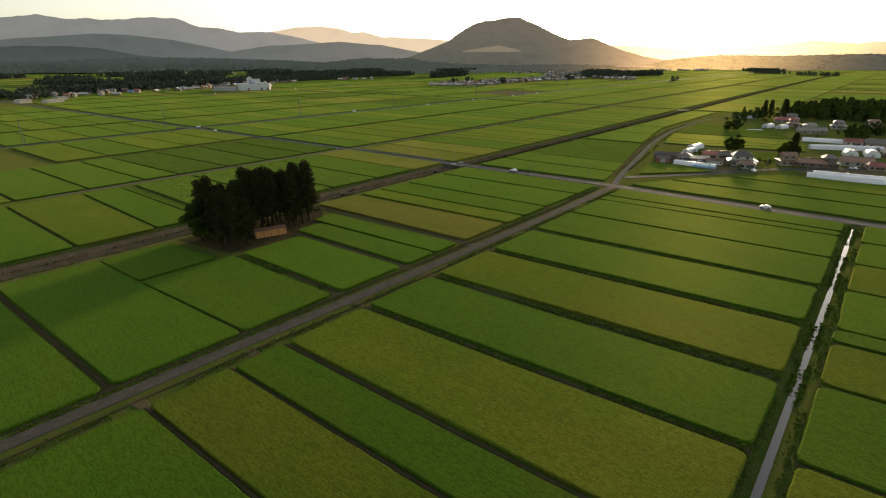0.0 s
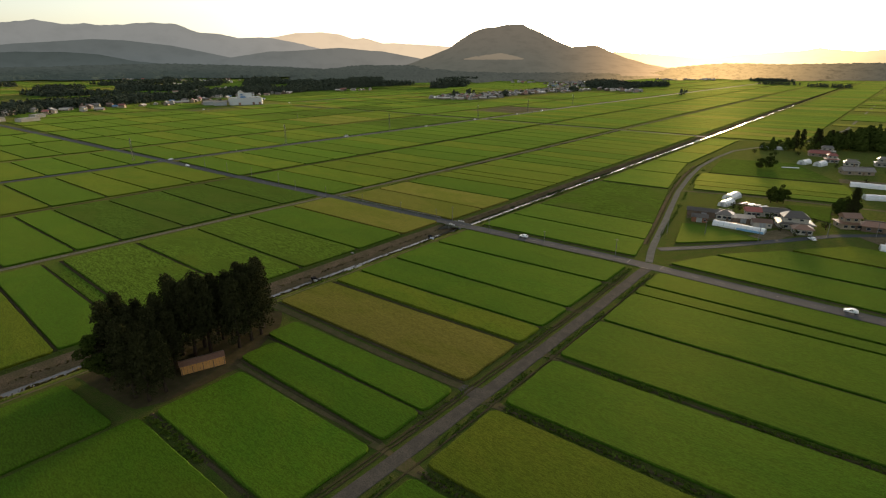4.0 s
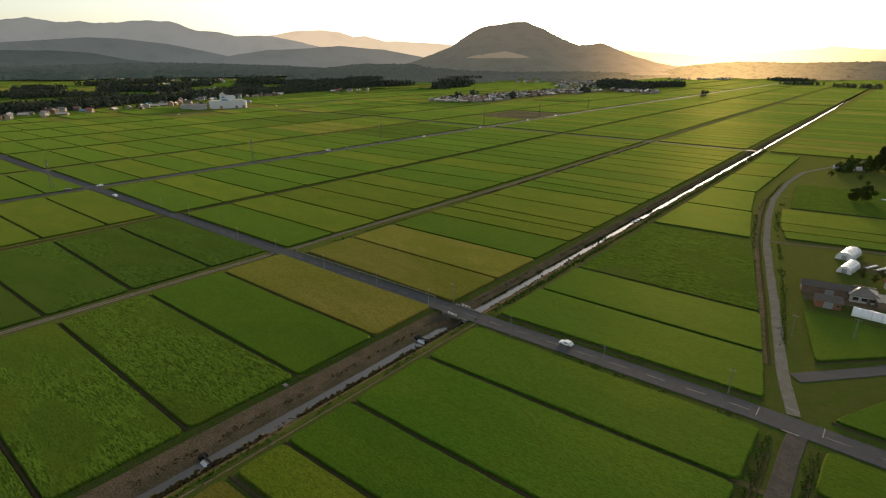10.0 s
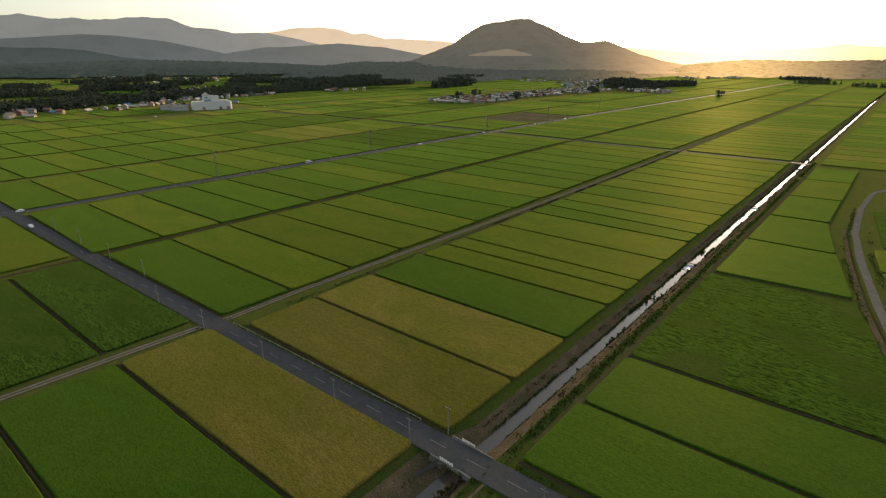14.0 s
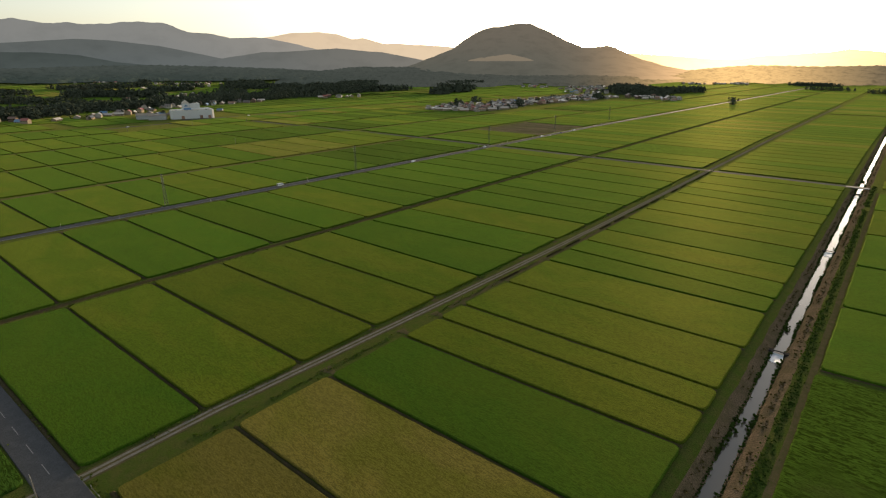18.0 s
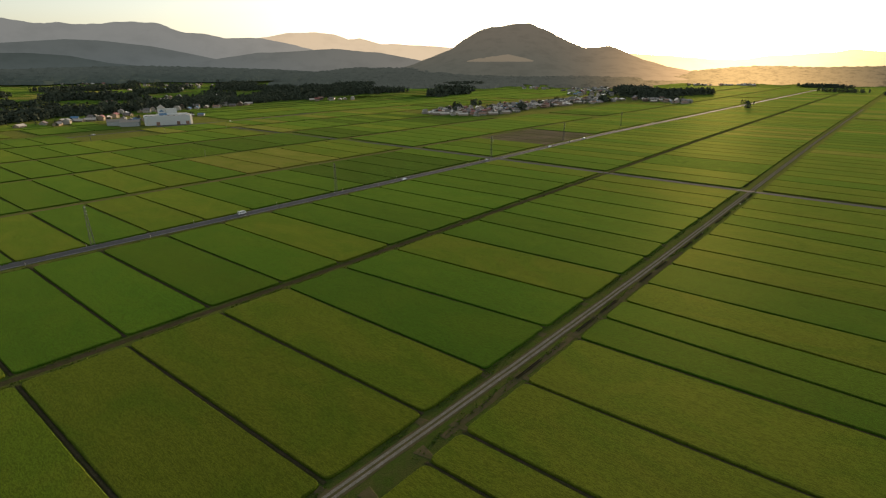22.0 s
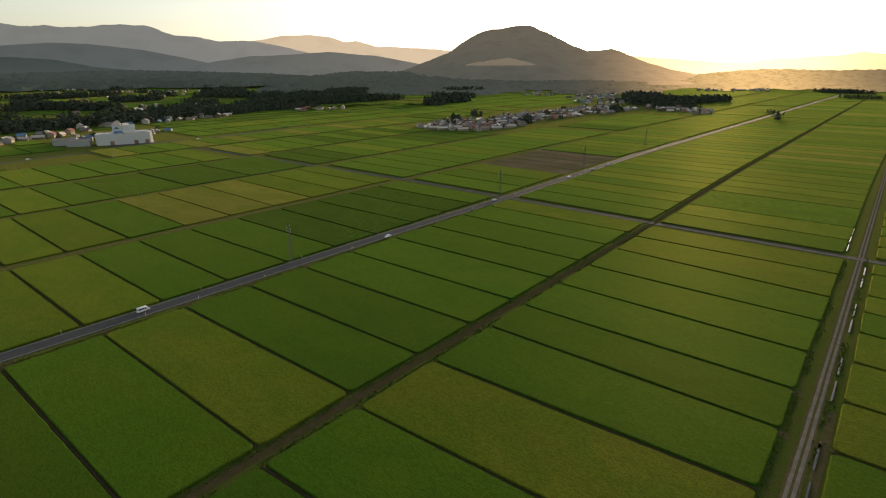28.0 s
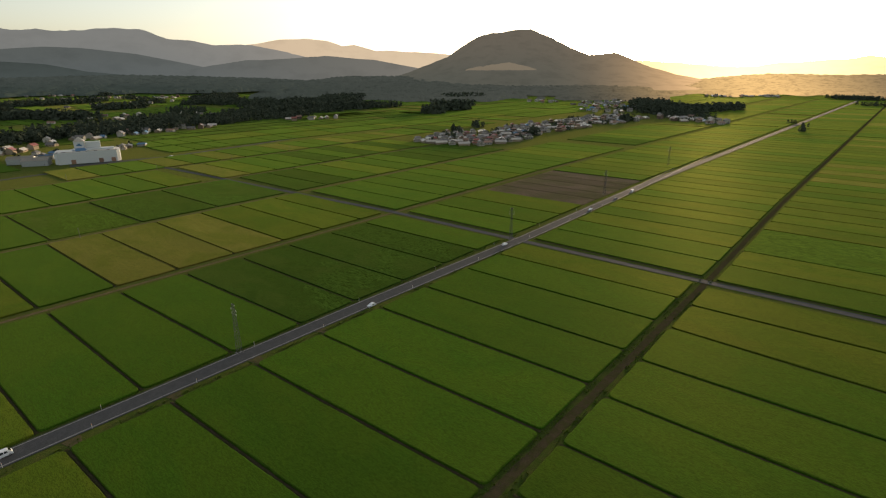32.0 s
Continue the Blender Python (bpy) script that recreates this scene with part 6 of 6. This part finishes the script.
def weir(y, drop, label):
    xc, half = (-185.25, 1.6) if y > 255 else (-185.7, 1.7)
    ob = tagged(new("weir"), label, "weir")
    bm = bmesh.new()
    box(bm, xc - half, xc + half, y - 0.3, y + 0.3, -3.0, -2.30 + drop, 0.05)
    part("sill", bm, M_CONCRETE, ob)
    for s in (-1, 1):
        bm = bmesh.new()
        x = xc + s * (half + 0.5)
        box(bm, x - 0.6, x + 0.6, y - 0.9, y + 0.9, -3.0, -1.3, 0.06)
        part("pier", bm, M_DARK, ob, "dark wet concrete pier")
    bm = bmesh.new()
    box(bm, xc - half - 0.9, xc + half + 0.9, y - 0.25, y + 0.25, -1.5, -1.25, 0.04)
    part("footboard", bm, M_DARK, ob, "dark plank across the piers")
    bm = bmesh.new()
    verts = []
    for i in range(5):
        f = i / 4
        row = [bm.verts.new((xc + half * u, y - 0.3 - 1.2 * f, -2.26 + drop - (0.5 + drop) * f ** 1.6)) for u in (-0.9, -0.3, 0.3, 0.9)]
        if verts:
            for a in range(3):
                bm.faces.new((verts[a], row[a], row[a + 1], verts[a + 1]))
        verts = row
    part("fall", bm, M_FOAM, ob, "thin white sheet of falling water")
    if y > 255:
        bm = bmesh.new()
        vs = []
        for i in range(28):
            a = 2 * math.pi * i / 28
            r = 2.9 * (1 + 0.12 * noise.noise((math.cos(a) * 2, math.sin(a) * 2, y)))
            vs.append(bm.verts.new((xc + r * math.cos(a), y - 3.6 + r * 0.9 * math.sin(a), -2.36)))
        bm.faces.new(vs)
        part("foam_pool", bm, M_FOAM, ob, "pale churned pool below the fall")
    return ob


for y, d in ((158.5, 0.12), (229, 0.15), (404.5, 0.2), (524, 0.18), (668, 0.12)):
    weir(y, d, "low concrete weir with water spilling over")
at(tagged(part("canal_bridge", box(bmesh.new(), -6.5, 6.5, -2.6, 2.6, -0.35, 0.12, 0.04), M_CONCRETE, None), "flat concrete slab bridge of the second road", "bridge"), -187, 688.5)
for y in (120, 185, 300, 450, 560):
    bm = bmesh.new()
    box(bm, -0.7, 0.7, -0.5, 0.5, -1.4, 0.15, 0.05)
    at(tagged(part("sluice_box", bm, M_CONCRETE, None), "small concrete sluice box on the canal bank", "sluice"), -195.2, y, 0, 0)

# ---- road marks ----
marks = tagged(new("road_marks"), "worn white dashes along the crossing road", "road marking", kind="structure")
dash = None
for i in range(60):
    x = -478 + i * 10.2
    if -97 < x < -82 or abs(x + 288) < 6:
        continue
    me = mesh_of("dash", [(-2.4, -0.075, 0), (2.4, -0.075, 0), (2.4, 0.075, 0), (-2.4, 0.075, 0)], [(0, 1, 2, 3)], M_PAINT) if dash is None else dash
    dash = me
    ob = part("dash", me, None, marks)
    ob.matrix_world = pose(x, cross_road(x), 0.148, 0, 0, math.degrees(math.atan2(cross_road(x + 1) - cross_road(x - 1), 2)))
for x, y, w, h, t in ((-96.5, 254.3, 0.22, 4.2, 0), (-83, 255.0, 0.22, 4.2, 0), (-89, 250.2, 3.6, 0.3, 2), (-90.2, 260.5, 3.4, 0.3, -4), (-489.5, 226.5, 5.4, 0.35, 0)):
    me = mesh_of("stop_line", [(-w / 2, -h / 2, 0), (w / 2, -h / 2, 0), (w / 2, h / 2, 0), (-w / 2, h / 2, 0)], [(0, 1, 2, 3)], M_PAINT)
    part("stop_line", me, None, marks).matrix_world = pose(x, y, 0.152, 0, 0, t)
edge = tagged(new("edge_lines"), "thin white edge lines of the main road", "road marking", kind="structure")
for s in (-1, 1):
    v, f = ribbon([(-498 + s * 3.3, 220), (-494.5 + s * 3.3, 400), (-493.5 + s * 3.3, 560), (-490.5 + s * 3.3, 690), (-491 + s * 3.3, 860), (-497 + s * 3.3, 1100)], 0.07, 0.172, 8.0, 0.0, 0.01)
    part("edge_line", mesh_of("edge_line", v, f, M_PAINT), None, edge)


# ---- vehicles ----
def vehicle(name, length, width, h, van, paint, label):
    """A car or van, its nose towards +y, the wheels on the ground."""
    ob = tagged(new(name), label, "van" if van else "car")
    L, W = length / 2, width / 2
    if van:
        side = [(-L, 0.35), (-L, h * 0.55), (-L + 0.08, h * 0.93), (-L + 0.3, h), (L * 0.45, h), (L * 0.62, h * 0.93), (L * 0.86, h * 0.56), (L, h * 0.45), (L, 0.35)]
    else:
        side = [(-L, 0.35), (-L, h * 0.55), (-L * 0.86, h * 0.68), (-L * 0.62, h * 0.96), (-L * 0.3, h), (L * 0.12, h * 0.97), (L * 0.42, h * 0.66), (L * 0.9, h * 0.56), (L, h * 0.42), (L, 0.35)]
    bm = bmesh.new()
    rows = []
    for x, k in ((-W, 0.0), (-W * 0.94, 0.06), (W * 0.94, 0.06), (W, 0.0)):
        rows.append([bm.verts.new((x * (0.86 if z > h * 0.7 else 1.0), y, z if k else z * 0.985)) for y, z in side])
    k = len(side)
    for a, b in zip(rows, rows[1:]):
        for i in range(k):
            j = (i + 1) % k
            bm.faces.new((a[i], b[i], b[j], a[j]))
    bm.faces.new(rows[0])
    bm.faces.new(rows[-1][::-1])
    bmesh.ops.recalc_face_normals(bm, faces=bm.faces)
    part("body", bm, paint, ob)
    z0, z1 = h * 0.60, h * 0.90
    spans = ((-L + 0.35, -L * 0.3), (-L * 0.25, L * 0.12), (L * 0.17, L * 0.5)) if van else ((-L * 0.55, -L * 0.12), (-L * 0.07, L * 0.2))
    for s in (-1, 1):
        for a, b in spans:
            bm = bmesh.new()
            xa, xb = s * W * 1.0, s * W * 0.875
            vs = [bm.verts.new(c) for c in ((xa * 0.985, a, z0), (xa * 0.985, b, z0), (xb, b - 0.08, z1), (xb, a + 0.08, z1))]
            fc = bm.faces.new(vs if s > 0 else vs[::-1])
            bmesh.ops.solidify(bm, geom=[fc], thickness=-0.03)
            part("side_window", bm, M_GLASS, ob)
    bm = bmesh.new()
    y0, y1 = (L * 0.85, L * 0.63) if van else (L * 0.44, L * 0.14)
    vs = [bm.verts.new(c) for c in ((-W * 0.85, y0 + 0.03, h * 0.60), (W * 0.85, y0 + 0.03, h * 0.60), (W * 0.78, y1 + 0.03, h * 0.93), (-W * 0.78, y1 + 0.03, h * 0.93))]
    bmesh.ops.solidify(bm, geom=[bm.faces.new(vs)], thickness=-0.03)
    part("windscreen", bm, M_GLASS, ob)
    bm = bmesh.new()
    yr = -L - 0.015 if van else -L * 0.76
    box(bm, -W * 0.75, W * 0.75, yr - 0.02, yr + 0.04, h * 0.62, h * 0.88)
    part("rear_window", bm, M_GLASS, ob)
    for sx in (-1, 1):
        for sy in (-0.62, 0.64):
            bm = bmesh.new()
            rod(bm, (sx * (W - 0.2), sy * L, 0.32), (sx * (W + 0.01), sy * L, 0.32), 0.32, 0.32, 14)
            wh = part("wheel", bm, M_TYRE, ob)
            bm = bmesh.new()
            rod(bm, (sx * W, sy * L, 0.32), (sx * (W + 0.025), sy * L, 0.32), 0.19, 0.17, 10)
            part("rim", bm, M_STEEL, wh)
        bm = bmesh.new()
        box(bm, sx * W * 0.72 - 0.17, sx * W * 0.72 + 0.17, L - 0.04, L + 0.02, 0.62, 0.80)
        part("headlight", bm, M_GLASS, ob)
        bm = bmesh.new()
        box(bm, sx * W * 0.8 - 0.1, sx * W * 0.8 + 0.1, -L - 0.025, -L + 0.03, 0.75, 1.05)
        part("tail_light", bm, M_REDROOF, ob)
    return ob


M_CARWHITE = plain("white_car_paint", (0.80, 0.80, 0.80), 0.25, grime=0.06, spec=0.7)
M_CARGREY = plain("grey_car_paint", (0.12, 0.12, 0.13), 0.25, grime=0.06, spec=0.7)
van = at(vehicle("van", 4.7, 1.75, 1.98, True, M_CARWHITE, "white box-shaped van on the main road"), -495.2, 431, 0, 0.16)
car = at(vehicle("car", 4.2, 1.7, 1.5, False, M_CARWHITE, "white hatchback on the crossing road"), -148, cross_road(-148) + 1.4, 91, 0.14)
dark_car = at(vehicle("car", 4.4, 1.75, 1.48, False, M_CARGREY, "dark grey saloon on the asphalt"), -499.5, 219, 0, 0.16)
for x, y, t, z in ((-20, cross_road(-20) + 1.3, 91, 0.14), (-457, cross_road(-457) - 1.4, -87, 0.14), (-496.5, 237, 180, 0.16), (-489.5, 560, 180, 0.16), (-492, 668, 0, 0.16), (-489, 775, 180, 0.16), (-986, 690, 10, 0.16), (-966, 500, 5, 0.16)):
    copy_thing(car, pose(x, y, z, 0, 0, t))
copy_thing(dark_car, pose(-489, 820, 0.16, 0, 0, 180))
copy_thing(van, pose(-488.6, 852, 0.16, 0, 0, 180))
copy_thing(car, pose(-41, 337, 0.12, 0, 0, 40))
copy_thing(car, pose(2, 380, 0.1, 0, 0, 70))


# ---- weeds of the verges and banks ----
def weeds(lines, seed, label, material, per_metre, spread, size, bare=-0.12):
    """Tufts scattered along lines of (x, y, z): leaning blades in small fans."""
    rng = random.Random(seed)
    verts, faces = [], []
    for pts in lines:
        for (x0, y0, z0), (x1, y1, z1) in zip(pts, pts[1:]):
            for _ in range(int(math.hypot(x1 - x0, y1 - y0) * per_metre)):
                t = rng.random()
                x, y = x0 + (x1 - x0) * t, y0 + (y1 - y0) * t
                if noise.noise((x * 0.06, y * 0.06, seed)) < bare:
                    continue
                o = Vector((x + rng.gauss(0, spread), y + rng.gauss(0, spread), z0 + (z1 - z0) * t - 0.05))
                s = size * rng.uniform(0.5, 1.3)
                for k in range(3):
                    a = rng.uniform(0, 2 * math.pi)
                    u = Vector((math.cos(a), math.sin(a), 0)) * s * 0.55
                    w = Vector((rng.gauss(0, 0.3), rng.gauss(0, 0.3), 1)) * s
                    b = len(verts)
                    verts += [o - u * 0.6, o + u * 0.6, o + w + u, o + w * 0.8 - u]
                    faces.append((b, b + 1, b + 2, b + 3))
    thing("weeds", mesh_of("weeds", verts, faces, material), label, "weeds", kind="stuff")


M_WEED = leafy("weed_leaves", (0.085, 0.140, 0.018), (0.120, 0.155, 0.028), (0.070, 0.110, 0.016))
M_BANKBUSH = leafy("bank_bushes", (0.045, 0.080, 0.016), (0.060, 0.095, 0.020), (0.032, 0.055, 0.012))
M_STRAW = leafy("dry_reeds", (0.150, 0.110, 0.050), (0.110, 0.090, 0.035), (0.060, 0.070, 0.020))
weeds([[(-92.6, -20, 0), (-92.4, 60, 0), (-92.2, 130, 0), (-92.6, 246, 0)], [(-84.6, -20, 0), (-84.2, 110, 0), (-83.6, 246, 0)], [(9.4, -20, 0), (9.4, 246, 0)], [(14.0, -20, 0), (14.0, 246, 0)]], 91, "green weeds along the lane and the ditch", M_WEED, 5.0, 0.55, 0.34)
weeds([[(-190.4, 20, -1.5), (-190.4, 246, -1.5)], [(-181.8, 20, -0.9), (-181.8, 246, -0.9)], [(-189.2, 262, -1.2), (-189.2, 900, -1.2)], [(-180.8, 262, -0.9), (-180.8, 900, -0.9)]], 92, "dry reeds on the canal banks", M_STRAW, 2.4, 0.7, 0.4)
weeds([[(-80, 106.4, 0), (8, 110.9, 0)], [(-80, 135.6, 0), (8, 140.9, 0)], [(-80, 164.7, 0), (8, 169.9, 0)], [(-80, 79, 0), (8, 83.5, 0)], [(-143, 77.8, 0), (-95, 79.5, 0)]], 96, "rank green weeds in the broad field ditches", M_WEED, 7.0, 0.75, 0.5, -0.25)
weeds([[(10.7, -20, -0.7), (10.7, 246, -0.7)], [(12.7, -20, -0.7), (12.7, 246, -0.7)]], 95, "green weeds hanging over the narrow ditch", M_WEED, 6.0, 0.3, 0.5, 0.0)
weeds([[(-187.2, 262, -2.3), (-187.2, 1400, -2.3)], [(-183.2, 262, -2.2), (-183.2, 1400, -2.2)]], 94, "dark green bushes along the canal water", M_BANKBUSH, 6.0, 0.26, 0.34, -0.6)
weeds([[(-183.4, 20, -2.3), (-183.4, 247, -2.3)], [(-182.4, 20, -1.7), (-182.4, 247, -1.7)]], 100, "brown and green reeds hiding the southern canal", M_STRAW, 4.0, 0.4, 0.8, -0.2)
weeds([[(-186.2, 330, -2.4), (-186.2, 2200, -2.4)]], 97, "leafy bushes standing in the shallow canal", M_BANKBUSH, 2.0, 0.8, 0.75, 0.34)
weeds([[(-187.4, 300, -2.3), (-187.4, 2200, -2.3)], [(-183.6, 300, -2.3), (-183.6, 2200, -2.3)]], 98, "tall grass leaning over the canal edge", M_BANKBUSH, 2.6, 0.3, 0.6, 0.0)
weeds([[(-178.2, 256, -0.1), (-178.0, 700, -0.1)]], 99, "rank dark grass between the canal bank and the paddies", M_BANKBUSH, 6.0, 0.8, 0.34, -0.45)
weeds([[(-195.5, 20, -0.2), (-195.5, 700, -0.2)], [(-179.2, 20, -0.1), (-179.2, 700, -0.1)], [(-280.0, 255, 0), (-280.0, 690, 0)], [(-288.0, 250, 0), (-288.0, 690, 0)], [(-388.4, 245, 0), (-388.0, 690, 0)], [(-383.4, 245, 0), (-383.2, 690, 0)],
       [(x, cross_road(x) - 4.6, 0) for x in range(-480, -95, 20)], [(x, cross_road(x) + 4.6, 0) for x in range(-480, -95, 20)], [(-499.2, 300, 0), (-498, 690, 0)], [(-487.5, 300, 0), (-487, 690, 0)],
       [(-102, 290, 0), (-110, 318, 0), (-118, 355, 0), (-127, 400, 0), (-137, 455, 0), (-140, 540, 0)], [(-97, 290, 0), (-105, 340, 0), (-117, 400, 0), (-127, 455, 0), (-131, 500, 0)]], 93, "low green weeds along tracks and verges", M_WEED, 2.6, 0.6, 0.36)

for i in range(30):
    y0 = 392 + i * 18.0
    if 672 < y0 < 690 or (y0 < 672 and i % 3 == 1):
        continue
    x0 = -279.8 if y0 < 680 else -289.0 - 0.0125 * (y0 - 690)
    ob = tagged(new("ditch_flume"), "short concrete flume full of bright water", "ditch", "flumes")
    for dx in (-0.37, 0.25):
        bm = bmesh.new()
        box(bm, x0 + dx, x0 + dx + 0.12, y0, y0 + 13, -0.1, 0.44, 0.02)
        part("kerb", bm, M_LEVEE, ob)
    me = mesh_of("flume_water", [(x0 - 0.25, y0, 0.07), (x0 + 0.25, y0, 0.07), (x0 + 0.25, y0 + 13, 0.07), (x0 - 0.25, y0 + 13, 0.07)], [(0, 1, 2, 3)], M_WATER)
    part("flume_water", me, None, ob, "still water reflecting the sky")
